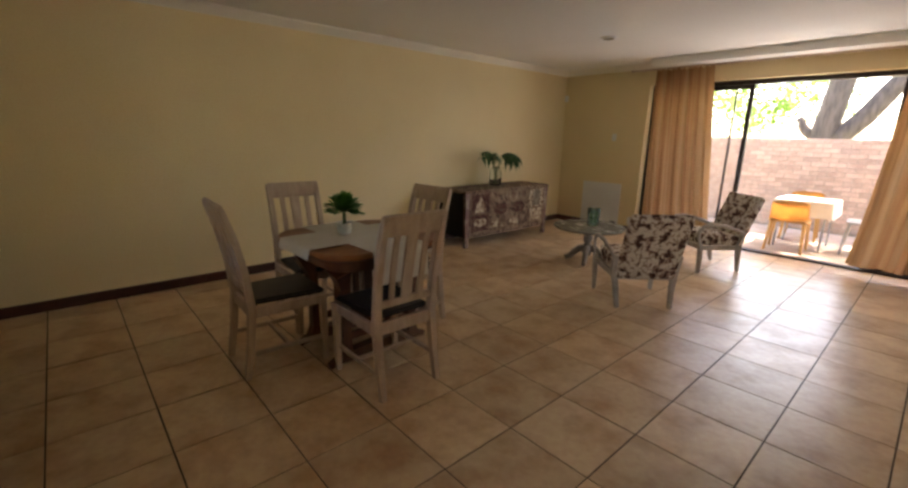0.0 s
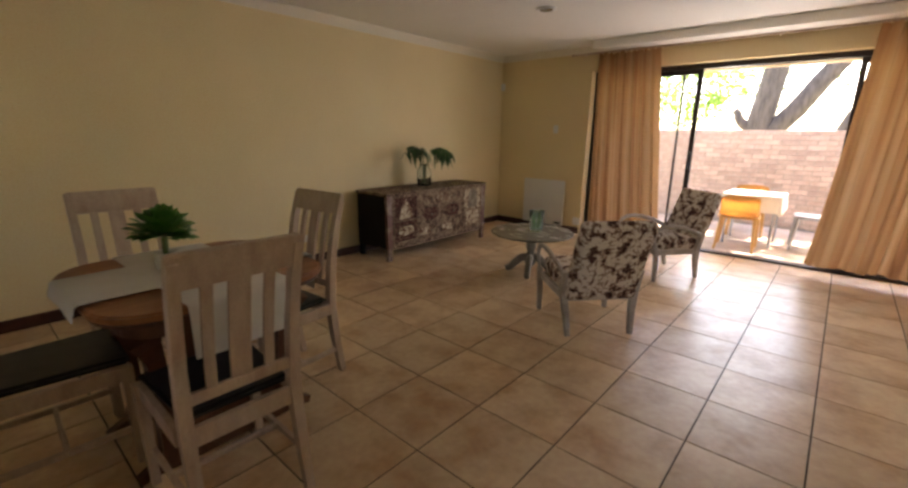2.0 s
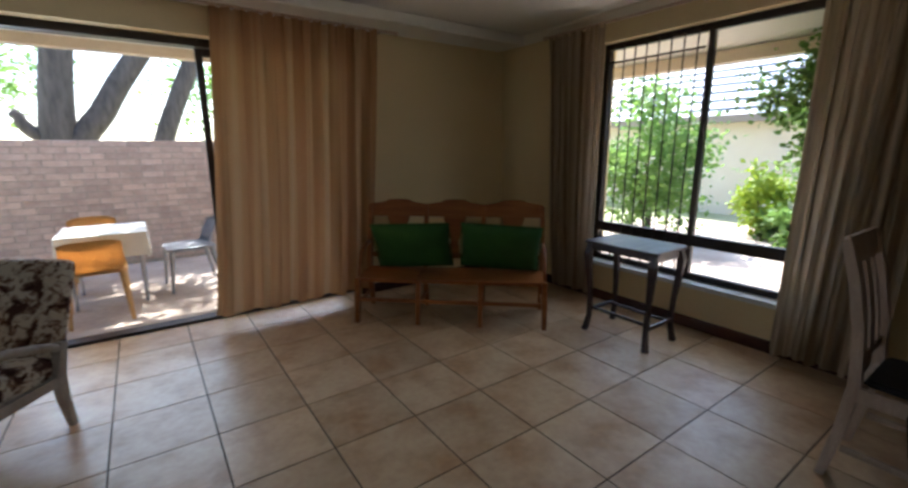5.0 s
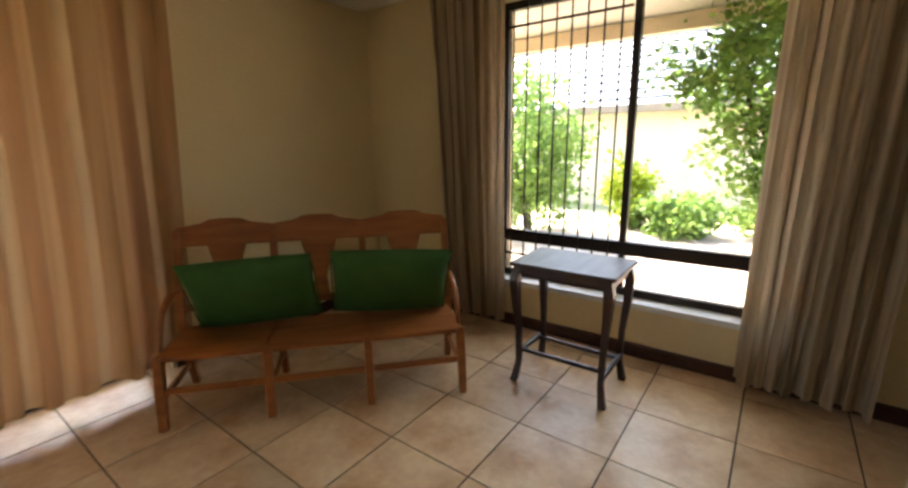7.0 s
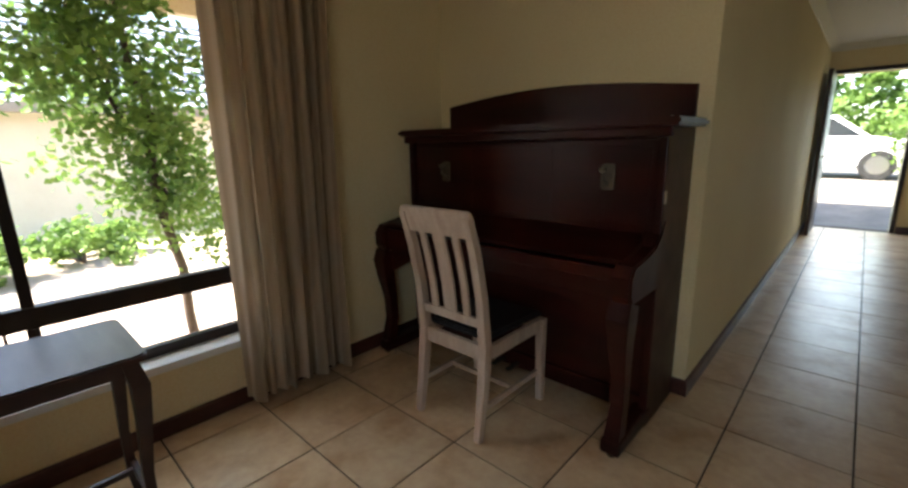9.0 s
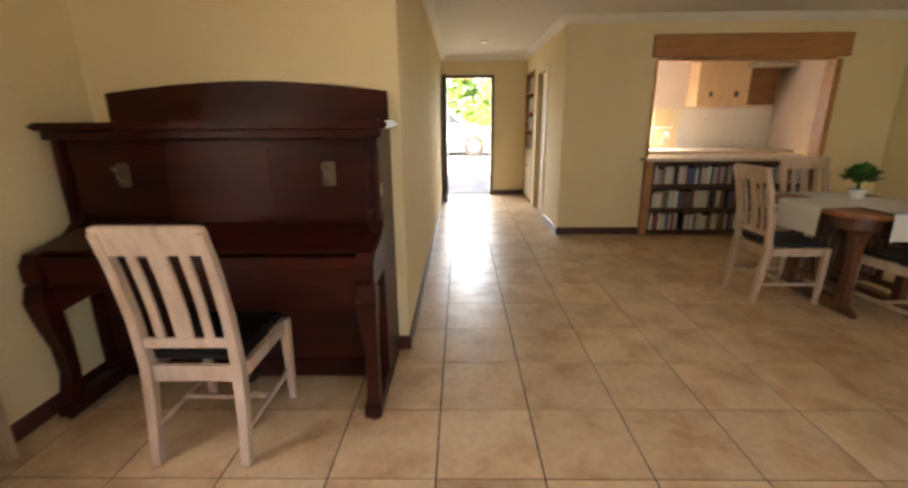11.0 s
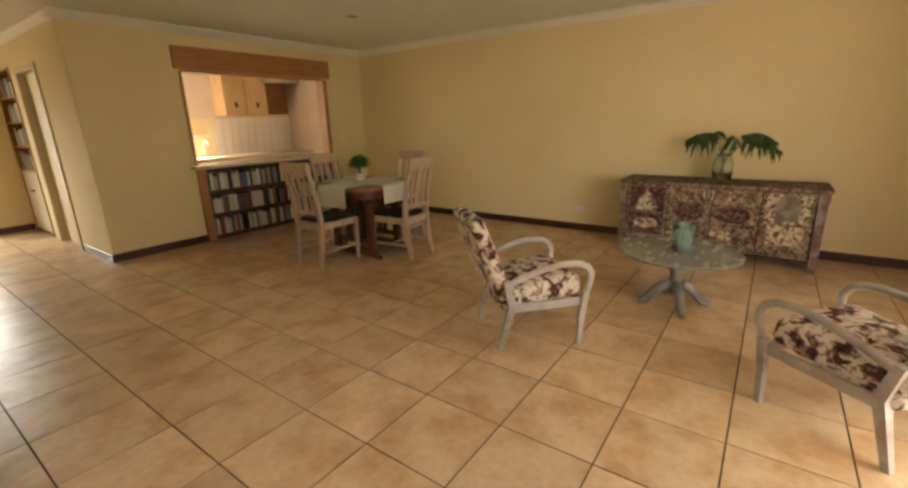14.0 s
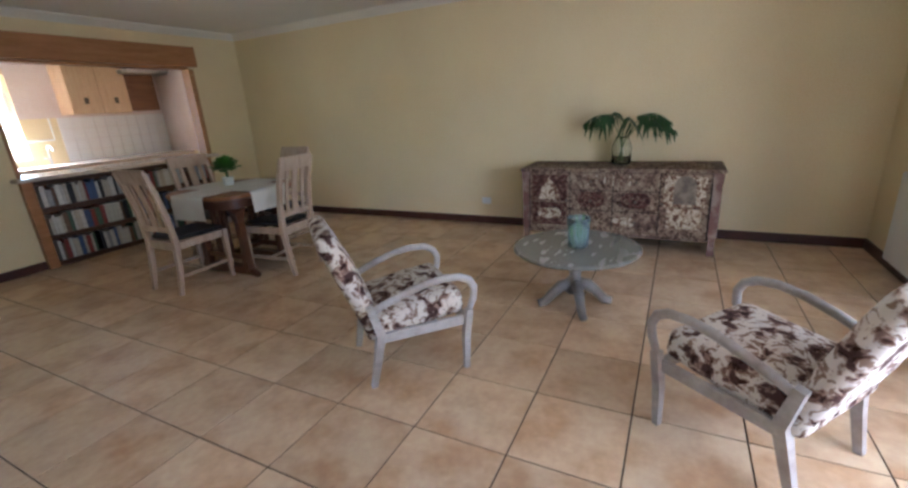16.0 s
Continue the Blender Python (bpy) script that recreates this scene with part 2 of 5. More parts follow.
wall_along_x("wall_piano", XC, XE, YP - 0.24, YP, [], "cream plaster wall behind the piano")
wall_along_y("wall_corridor_east", YD - 0.24, YP - 0.24, XC, XC + 0.24, [], "cream plaster wall of the entrance passage")
wall_along_x("wall_front", XA - 0.3, XC, YD - 0.24, YD, [(FX0, FX1, 0, FZ)], "cream plaster wall round the front door")
wall_along_y("wall_corridor_west", YD, YH - 0.12, XA - 0.12, XA, [(-6.33, -5.48, 0, 2.12), (-5.22, -4.36, 0, 2.08)], "cream plaster wall with a doorway and a book niche")
wall_along_x("wall_hatch", XW, XA, YH - 0.12, YH, [(HX0, HX1, HZ0, HZ1)], "cream plaster wall with a kitchen serving hatch")
wall_along_x("wall_kitchen_south", XW, XA - 0.12, YK - 0.24, YK, [(KX0, KX1, 1.0, 2.05)], "pale kitchen wall with a window")
bm = box(XA - 0.42, -6.40, 0, XA - 0.36, -5.42, ZC)
structure("wall_niche_back", bm, M_WALL, "plain wall closing the book niche")
structure("ceiling", box(XW - 0.24, YD - 0.24, ZC, XE + 0.24, YN + 0.24, ZC + 0.12), M_CEIL, "flat white painted ceiling")
structure("floor_bed", box(XW - 0.02, YD - 0.2, -0.2, XE + 0.02, YN + 0.2, -0.004), M_GROUT, "brown grout bed under the floor tiles")


def strip(name, segs, material, z0, z1, depth, label, chamfer=False):
    """Runs of trim; a segment: (x0, y0, x1, y1, nx, ny), n pointing into the room."""
    for x0, y0, x1, y1, nx, ny in segs:
        own = bmesh.new()
        prof = [(0, z0), (depth, z0), (depth, z1 - 0.01), (depth - 0.006, z1), (0, z1)] if not chamfer else [(0, z0), (0.012, z0), (0.03, z0 + 0.02), (depth - 0.02, z1 - 0.03), (depth, z1 - 0.012), (depth, z1), (0, z1)]
        ends = []
        for x, y in ((x0, y0), (x1, y1)):
            ends.append([own.verts.new((x + nx * d, y + ny * d, z)) for d, z in prof])
        k = len(prof)
        for i in range(k):
            own.faces.new((ends[0][i], ends[0][(i + 1) % k], ends[1][(i + 1) % k], ends[1][i]))
        own.faces.new(ends[0][::-1])
        own.faces.new(ends[1])
        structure(name, own, material, label)


RUNS = [(XW, YH, XW, YN, 1, 0), (XW, YN, DX0 - 0.02, YN, 0, -1), (DX1 + 0.02, YN, XE, YN, 0, -1), (XE, YP, XE, YN, -1, 0), (XC, YP, XE, YP, 0, 1),
        (XC, YD, XC, YP + 0.014, -1, 0), (XA, YH, HX1 + 0.02, YH, 0, 1), (HX0 - 0.05, YH, XW, YH, 0, 1), (XA, -4.30, XA, YH + 0.014, 1, 0), (XA, YD, FX0 - 0.06, YD, 0, 1)]
strip("baseboard", RUNS, M_SKIRT, 0.0, 0.085, 0.014, "dark red-brown timber skirting")
CRUN = [(XW, YH, XW, YN, 1, 0), (XW, YN, -3.45, YN, 0, -1), (XE, YP, XE, YN, -1, 0), (XC - 0.07, YP, XE, YP, 0, 1), (XC, YD, XC, YP, -1, 0),
        (XA + 0.07, YH, XW, YH, 0, 1), (XA, YD, XA, YH, 1, 0), (XA, YD, XC, YD, 0, 1)]
structure("trim_pelmet", box(-3.45, YN - 0.38, ZC - 0.094, XE - 0.076, YN - 0.001, ZC - 0.002, 0.012), M_CEIL, "shallow white ceiling bulkhead along the sliding door")
strip("trim_cornice", CRUN, M_CORN, ZC - 0.075, ZC, 0.075, "white moulded plaster cornice", True)

# ---------- more materials ----------
M_LIMED = mat("limed_wood", (0.56, 0.43, 0.33), 0.5, scale=4, fine=45, stretch=(6, 6, 1), color2=(0.44, 0.31, 0.23), bump=0.12)
M_GREYWOOD = mat("grey_washed_wood", (0.46, 0.42, 0.38), 0.45, scale=5, fine=45, color2=(0.28, 0.22, 0.18), bump=0.12)
M_BLACKSEAT = mat("black_leatherette", (0.012, 0.010, 0.011), 0.45, scale=12, fine=180, bump=0.25)
M_MAHOG = mat("piano_mahogany", (0.046, 0.006, 0.0027), 0.36, scale=1.6, fine=40, stretch=(1, 5, 5), color2=(0.018, 0.0028, 0.0016), bump=0.03, spec=0.26)
M_DARKWOOD = mat("dark_table_wood", (0.042, 0.015, 0.012), 0.38, scale=4, fine=50, stretch=(1, 6, 6), color2=(0.028, 0.011, 0.010), bump=0.06)
M_TABLEDARK = mat("red_brown_table_leg", (0.13, 0.045, 0.02), 0.36, scale=3, fine=40, stretch=(6, 6, 1), color2=(0.075, 0.025, 0.012), bump=0.06)
M_TABLEWOOD = mat("reddish_table_wood", (0.36, 0.14, 0.05), 0.35, scale=3, fine=40, stretch=(8, 1, 8), color2=(0.24, 0.085, 0.03), bump=0.06)
M_BENCH = mat("bench_honey_pine", (0.36, 0.125, 0.032), 0.36, scale=3, fine=40, stretch=(1, 8, 8), color2=(0.24, 0.072, 0.018), bump=0.08)
M_BRASS = mat("aged_brass", (0.13, 0.10, 0.065), 0.45, metal=0.35, scale=14)
M_CLOTH = mat("white_table_cloth", (0.74, 0.71, 0.66), 0.9, scale=6, fine=220, color2=(0.68, 0.64, 0.58), bump=0.3)
M_CUSHION = mat("green_cushion_cloth", (0.035, 0.12, 0.016), 0.85, scale=5, fine=260, color2=(0.026, 0.09, 0.012), bump=0.3)
M_WHITE = mat("white_enamel", (0.78, 0.78, 0.76), 0.4, scale=4, color2=(0.74, 0.74, 0.72), bump=0.03)
M_BLACKPL = mat("black_plastic", (0.02, 0.02, 0.02), 0.4, scale=8)
M_CREAMDOOR = mat("cream_painted_wood", (0.66, 0.56, 0.38), 0.45, scale=3, color2=(0.62, 0.52, 0.35))
M_STONE = mat("pale_granite", (0.66, 0.56, 0.46), 0.25, scale=30, fine=160, color2=(0.50, 0.41, 0.33), bump=0.02)
M_KCAB = mat("kitchen_pine_doors", (0.70, 0.50, 0.31), 0.4, scale=3, fine=30, stretch=(8, 8, 1), color2=(0.63, 0.42, 0.25))
M_SPLASH = mat("white_splash_tile", (0.82, 0.80, 0.77), 0.2, scale=3, color2=(0.78, 0.76, 0.73), bump=0.02)
M_KWALL = mat("pinkish_kitchen_wall", (0.74, 0.63, 0.58), 0.7, scale=2, color2=(0.66, 0.54, 0.48))
M_STEEL = mat("brushed_steel", (0.6, 0.6, 0.6), 0.3, metal=1.0, scale=20, stretch=(1, 20, 20))
M_LEAF = mat("dark_green_leaf", (0.035, 0.095, 0.02), 0.4, scale=8, color2=(0.02, 0.06, 0.015), bump=0.15)
M_LEAF2 = mat("bright_green_leaf", (0.09, 0.26, 0.04), 0.45, scale=8, color2=(0.05, 0.155, 0.025), bump=0.15)
add_translucent(M_LEAF, 0.25)
add_translucent(M_LEAF2, 0.3)
M_STEM = mat("green_stem", (0.12, 0.17, 0.05), 0.5, scale=10)
M_POT = mat("white_pot", (0.72, 0.70, 0.66), 0.35, scale=6, color2=(0.66, 0.63, 0.58))


def curtain_mat(name, a, b, c, glow, stripe=9):
    """Woven cloth with narrow vertical stripes, partly letting the light through."""
    ma = bpy.data.materials.new(name)
    ma.use_nodes = True
    nt, ns = ma.node_tree, ma.node_tree.nodes
    bs, outn = ns["Principled BSDF"], ns["Material Output"]
    uv = ns.new("ShaderNodeUVMap")
    sp = ns.new("ShaderNodeSeparateXYZ")
    nt.links.new(uv.outputs[0], sp.inputs[0])
    cb = ns.new("ShaderNodeCombineXYZ")
    nt.links.new(sp.outputs[0], cb.inputs[0])
    n1, n2 = ns.new("ShaderNodeTexNoise"), ns.new("ShaderNodeTexNoise")
    n1.inputs["Scale"].default_value, n1.inputs["Detail"].default_value = stripe, 3
    n2.inputs["Scale"].default_value = 300
    nt.links.new(cb.outputs[0], n1.inputs["Vector"])
    nt.links.new(uv.outputs[0], n2.inputs["Vector"])
    cr = ns.new("ShaderNodeValToRGB")
    cr.color_ramp.elements[0].position, cr.color_ramp.elements[0].color = 0.38, (*a, 1)
    cr.color_ramp.elements[1].position, cr.color_ramp.elements[1].color = 0.62, (*c, 1)
    e = cr.color_ramp.elements.new(0.5)
    e.color = (*b, 1)
    nt.links.new(n1.outputs[0], cr.inputs[0])
    nt.links.new(cr.outputs[0], bs.inputs["Base Color"])
    bs.inputs["Roughness"].default_value = 0.9
    bs.inputs["Specular IOR Level"].default_value = 0.1
    bp = ns.new("ShaderNodeBump")
    bp.inputs["Strength"].default_value, bp.inputs["Distance"].default_value = 0.3, 0.002
    nt.links.new(n2.outputs[0], bp.inputs["Height"])
    nt.links.new(bp.outputs[0], bs.inputs["Normal"])
    tr, mx = ns.new("ShaderNodeBsdfTranslucent"), ns.new("ShaderNodeMixShader")
    nt.links.new(cr.outputs[0], tr.inputs["Color"])
    mx.inputs[0].default_value = glow
    nt.links.new(bs.outputs[0], mx.inputs[1])
    nt.links.new(tr.outputs[0], mx.inputs[2])
    nt.links.new(mx.outputs[0], outn.inputs["Surface"])
    return ma


# One cloth, two tones: backlight is put into M_CURT's orange, not into M_CURT2.
M_CURT = curtain_mat("striped_curtain_cloth_backlit_tone", (0.36, 0.185, 0.085), (0.43, 0.25, 0.12), (0.48, 0.32, 0.17), 0.31)
M_CURT2 = curtain_mat("striped_curtain_cloth_no_backlight", (0.34, 0.25, 0.165), (0.48, 0.38, 0.27), (0.55, 0.455, 0.34), 0.34, 16)


def curtain(name, axis, at, top, bottom, z0, z1, folds, label, depth=0.05, seed=0, material=None):
    """A hanging curtain in folds. axis: the wall's direction; top, bottom: its ends along that direction."""
    rnd = random.Random(seed)
    own = bmesh.new()
    uvl = own.loops.layers.uv.new("UVMap")
    nu, nv = folds * 10, 26
    ph = [rnd.uniform(-0.5, 0.5) for _ in range(folds + 1)]
    am = [rnd.uniform(0.6, 1.2) for _ in range(folds + 1)]
    grid = []
    for j in range(nv + 1):
        v = j / nv
        row = []
        for i in range(nu + 1):
            u = i / nu
            k = u * folds
            ki = min(int(k), folds - 1)
            fr = k - ki
            p, a = ph[ki] * (1 - fr) + ph[ki + 1] * fr, am[ki] * (1 - fr) + am[ki + 1] * fr
            s0, s1 = top[0] + (top[1] - top[0]) * u, bottom[0] + (bottom[1] - bottom[0]) * u
            e = v ** 0.8
            s = s1 + (s0 - s1) * e
            wave = math.sin(2 * math.pi * (k + p * (1 - 0.5 * v)))
            d = depth * a * (0.55 + 0.45 * (1 - v)) * wave + 0.012 * math.sin(7 * k + 5 * v)
            if v > 0.955:
                d = d * 0.6 + 0.012 * math.sin(2 * math.pi * k * 3)
            s += 0.010 * math.sin(4 * math.pi * k + 2 * v)
            z = z0 + (z1 - z0) * v + (0.012 * math.sin(3.1 * k + seed) * (1 - v)) + (0.014 * math.sin(2 * math.pi * k * 1.5) if v > 0.99 else 0)
            row.append(own.verts.new((s, at + d, z) if axis == "x" else (at + d, s, z)))
        grid.append(row)
    for j in range(nv):
        for i in range(nu):
            f = own.faces.new((grid[j][i], grid[j][i + 1], grid[j + 1][i + 1], grid[j + 1][i]))
            for lp, (a, b) in zip(f.loops, ((i, j), (i + 1, j), (i + 1, j + 1), (i, j + 1))):
                lp[uvl].uv = (a / nu * folds * 0.16, b / nv * (z1 - z0))
    ob = thing(name, label, "curtain", Matrix(), "curtains")
    sheet = part("cloth", own, material or M_CURT, ob, smooth=True)
    return ob, sheet


curtain("curtain", "x", 3.57, (-3.47, -2.75), (-3.42, -2.51), 0.09, 2.32, 7, "striped curtain drawn beside the sliding door, backlight in its orange-tan", 0.045, 1)
curtain("curtain", "x", 3.57, (-0.93, 0.33), (-1.10, 0.20), 0.10, 2.33, 9, "wide striped curtain hanging over fixed door panel, backlight in its orange-tan", 0.032, 2)
curtain("curtain", "y", 1.765, (2.34, 2.94), (2.33, 2.76), 0.07, 2.33, 7, "greyish tan curtain bunched beside the garden window", 0.05, 3, M_CURT2)
curtain("curtain", "y", 1.755, (0.34, 0.90), (0.38, 0.92), 0.06, 2.33, 7, "greyish tan curtain hanging between window and piano", 0.055, 4, M_CURT2)


def rail(name, p, q, label):
    ob = thing(name, label, "curtain rail", Matrix())
    d = (Vector(q) - Vector(p)).normalized()
    part("rail_rod", sweep([p, q], 0.011, 10), M_LIMED, ob)
    for e in (p, q):
        part("finial", lathe([(0.001, -0.02), (0.018, -0.012), (0.022, 0), (0.018, 0.012), (0.001, 0.02)], 12, m=Matrix.Translation(e)), M_LIMED, ob)
    for f in (0.03, 0.5, 0.97):
        c = Vector(p).lerp(Vector(q), f)
        o = Vector((0, YN - c.y, 0)) if abs(d.x) > 0.5 else Vector((XE - c.x, 0, 0))
        part("bracket", sweep([c, c + o], 0.007, 8), M_LIMED, ob)


rail("curtain_rail", (-3.82, 3.57, 2.335), (0.52, 3.57, 2.335), "thin pale wooden rail above the sliding door")
rail("curtain_rail", (1.77, 0.22, 2.345), (1.77, 3.0, 2.345), "thin pale wooden rail above the garden window")

# ---------- sliding door ----------
door1 = tagged(new("door_1"), "dark bronze aluminium sliding door standing half open", "sliding door", kind="structure")
FY = YN + 0.12


def frame_bar(x0, y0, z0, x1, y1, z1, parent, name="door_frame", material=M_FRAME):
    return part(name, box(x0, y0, z0, x1, y1, z1, 0.004), material, parent)


frame_bar(DX0, FY, DZ - 0.055, DX1, FY + 0.12, DZ, door1)
frame_bar(DX0, FY, 0.0, DX1, FY + 0.12, 0.022, door1, "door_track")
frame_bar(DX0, FY, 0.022, DX0 + 0.05, FY + 0.12, DZ - 0.055, door1)
frame_bar(DX1 - 0.05, FY, 0.022, DX1, FY + 0.12, DZ - 0.055, door1)


def door_panel(x0, x1, y, handle, sw=0.055):
    leaf = frame_bar(x0, y, 0.024, x0 + 0.05, y + 0.035, DZ - 0.057, door1, "door_panel")
    frame_bar(x1 - sw, y, 0.024, x1, y + 0.035, DZ - 0.057, leaf, "stile")
    frame_bar(x0 + 0.05, y, 0.024, x1 - sw, y + 0.035, 0.10, leaf, "bottom_rail")
    frame_bar(x0 + 0.05, y, DZ - 0.11, x1 - sw, y + 0.035, DZ - 0.057, leaf, "top_rail")
    g = part("pane", box(x0 + 0.05, y + 0.015, 0.10, x1 - sw, y + 0.02, DZ - 0.11), M_PANE, leaf)
    g.visible_shadow = False
    if handle:
        hb = bmesh.new()
        sweep([(x1 - 0.03, y, 0.98), (x1 - 0.03, y - 0.045, 1.0), (x1 - 0.03, y - 0.045, 1.15), (x1 - 0.03, y, 1.17)], 0.012, 8, bm=hb)
        part("handle", hb, M_BLACKPL, leaf)
    return leaf


door_panel(DX0 + 0.05, -2.33, FY + 0.01, True)
door_panel(DX0 + 0.05, -2.53, FY + 0.06, False, 0.022)
door_panel(-1.0, DX1 - 0.05, FY + 0.06, False)
tagged(part("door_sill", box(DX0, YN + 0.1, -0.10, DX1, YN + 0.45, -0.003, 0.006), M_PAVE), "worn pale stone threshold of the sliding door", "door sill", kind="structure")

# ---------- garden window ----------
win1 = tagged(new("window_1"), "low garden window in dark bronze aluminium with burglar bars", "window", kind="structure")
WX = XE + 0.09
MUL = 1.60


def wbar(y0, z0, y1, z1, name="window_frame", parent=None, x0=WX, t=0.05):
    return part(name, box(x0, y0, z0, x0 + t, y1, z1, 0.004), M_FRAME, parent or win1)


wbar(WY0, WZ0, WY1, WZ0 + 0.05)
wbar(WY0, WZ1 - 0.05, WY1, WZ1)
wbar(WY0, WZ0 + 0.05, WY0 + 0.05, WZ1 - 0.05)
wbar(WY1 - 0.05, WZ0 + 0.05, WY1, WZ1 - 0.05)
wbar(WY0 + 0.05, 0.615, WY1 - 0.05, 0.70, "transom", x0=WX - 0.004, t=0.058)
wbar(MUL - 0.02, WZ0 + 0.05, MUL + 0.02, 0.615, "mullion")
wbar(MUL - 0.02, 0.70, MUL + 0.02, WZ1 - 0.05, "mullion")
for y0, y1 in ((WY0 + 0.05, MUL - 0.02), (MUL + 0.02, WY1 - 0.05)):
    for z0, z1 in ((WZ0 + 0.05, 0.615), (0.70, WZ1 - 0.05)):
        g = part("pane", box(WX + 0.02, y0, z0, WX + 0.026, y1, z1), M_PANE, win1)
        g.visible_shadow = False
for k in range(8):
    y = MUL + 0.03 + (k + 0.5) * (WY1 - 0.08 - MUL) / 8
    part("burglar_bar", sweep([(WX - 0.02, y, WZ0 + 0.01), (WX - 0.02, y, WZ1 - 0.01)], 0.006, 6), M_FRAME, win1)
for z in (0.53, 2.06):
    part("burglar_bar", box(WX - 0.030, MUL + 0.02, z - 0.008, WX - 0.026, WY1 - 0.02, z + 0.008), M_FRAME, win1)
part("window_sill", box(XE - 0.025, WY0 - 0.03, WZ0 - 0.035, WX + 0.01, WY1 + 0.03, WZ0 + 0.002, 0.004), M_WHITE, win1, "white painted sill")

# ---------- front door ----------
door2 = tagged(new("door_2"), "dark stained timber front door standing wide open", "door", kind="structure")
for a in ((FX0 - 0.05, YD - 0.02, 0, FX0, YD + 0.02, FZ + 0.05), (FX1 - 0.005, YD - 0.02, 0, FX1 + 0.045, YD + 0.02, FZ + 0.05), (FX0, YD - 0.02, FZ, FX1 - 0.005, YD + 0.02, FZ + 0.05)):
    frame_bar(*a, door2)
leaf = part("door_leaf", box(FX1 - 0.05, YD + 0.03, 0.008, FX1 - 0.008, YD + 0.85, FZ - 0.01, 0.004), M_DARKWOOD, door2)
for z0, z1 in ((0.2, 0.95), (1.1, 1.9)):
    part("panel", box(FX1 - 0.058, YD + 0.13, z0, FX1 - 0.05, YD + 0.75, z1, 0.005), M_DARKWOOD, leaf)
part("handle", sweep([(FX1 - 0.05, YD + 0.79, 1.02), (FX1 - 0.10, YD + 0.79, 1.02), (FX1 - 0.10, YD + 0.68, 1.02)], 0.01, 8), M_BRASS, leaf)

# ---------- passage doorway and book niche ----------
door3 = tagged(new("door_3"), "closed cream painted door in a cream frame", "door", kind="structure")
for a in ((XA - 0.125, -5.22, 0, XA + 0.018, -5.16, 2.08), (XA - 0.125, -4.42, 0, XA + 0.018, -4.36, 2.08), (XA - 0.125, -5.16, 2.02, XA + 0.018, -4.42, 2.08)):
    frame_bar(*a, door3, material=M_CREAMDOOR)
leaf = part("door_leaf", box(XA - 0.10, -5.155, 0.006, XA - 0.06, -4.425, 2.015, 0.003), M_CREAMDOOR, door3)
part("handle", sweep([(XA - 0.06, -4.5, 1.02), (XA - 0.015, -4.5, 1.02), (XA - 0.015, -4.62, 1.02)], 0.009, 8), M_STEEL, leaf)
BOOKCOL = [mat("book_cover_" + n, c, 0.55, scale=20, fine=120, bump=0.05) for n, c in
           (("white", (0.68, 0.66, 0.60)), ("cream", (0.58, 0.52, 0.42)), ("blue", (0.08, 0.13, 0.28)), ("brown", (0.22, 0.12, 0.07)), ("green", (0.09, 0.16, 0.10)), ("red", (0.30, 0.06, 0.05)), ("grey", (0.36, 0.36, 0.36)), ("black", (0.03, 0.03, 0.035)))]
BOOKNAME = ["white", "cream", "dark blue", "brown", "green", "dark red", "grey", "black"]
M_PAPER = mat("book_paper", (0.72, 0.68, 0.58), 0.9, stretch=(40, 1, 1), scale=4)
brnd = random.Random(11)
book_meshes = {}


def book(w, d, h, m, where, grp):
    """A book: a cover of two boards and a spine (spine towards -y), with a paper block inside."""
    key = (w, d, h)
    ci = brnd.choice((0, 0, 0, 0, 0, 1, 1, 1, 6, 6, 2, 3, 4, 5, 7))
    ob = thing("book", BOOKNAME[ci] + " book standing on " + where, "book", m, grp)
    cov = bmesh.new()
    box(-w / 2, 0, 0, w / 2, 0.004, h, bm=cov)
    box(-w / 2, 0.004, 0, -w / 2 + 0.003, d, h, bm=cov)
    box(w / 2 - 0.003, 0.004, 0, w / 2, d, h, bm=cov)
    part("cover", cov, BOOKCOL[ci], ob)
    part("pages", box(-w / 2 + 0.003, 0.004, 0.004, w / 2 - 0.003, d - 0.005, h - 0.004), M_PAPER, ob)
    return ob


def book_row(x0, x1, z, hmax, place, where, grp):
    """place(s, lean): the matrix of a book at s along the row."""
    s = x0
    while s < x1 - 0.05:
        w = brnd.choice((0.02, 0.026, 0.032, 0.04, 0.048))
        h = min(hmax, brnd.uniform(0.165, 0.235))
        if brnd.random() < 0.07:
            s += brnd.uniform(0.03, 0.08)
            continue
        if s + w > x1:
            break
        book(w, brnd.uniform(0.12, 0.16), round(h, 3), place(s + w / 2, brnd.choice((0, 0, 0, 3, -2)), z), where, grp)
        s += w + 0.003


niche = thing("bookcase", "tall pine bookcase built into the passage wall over a cream cupboard", "bookcase", Matrix())
NY0, NY1, NX = -6.33, -5.48, XA
for nm, a, mm in (("side", (NX - 0.30, NY0, 0, NX + 0.012, NY0 + 0.025, 2.12), M_PINE), ("side", (NX - 0.30, NY1 - 0.025, 0, NX + 0.012, NY1, 2.12), M_PINE),
                  ("back", (NX - 0.315, NY0, 0, NX - 0.30, NY1, 2.12), M_SHELF)):
    part(nm, box(*a), mm, niche)
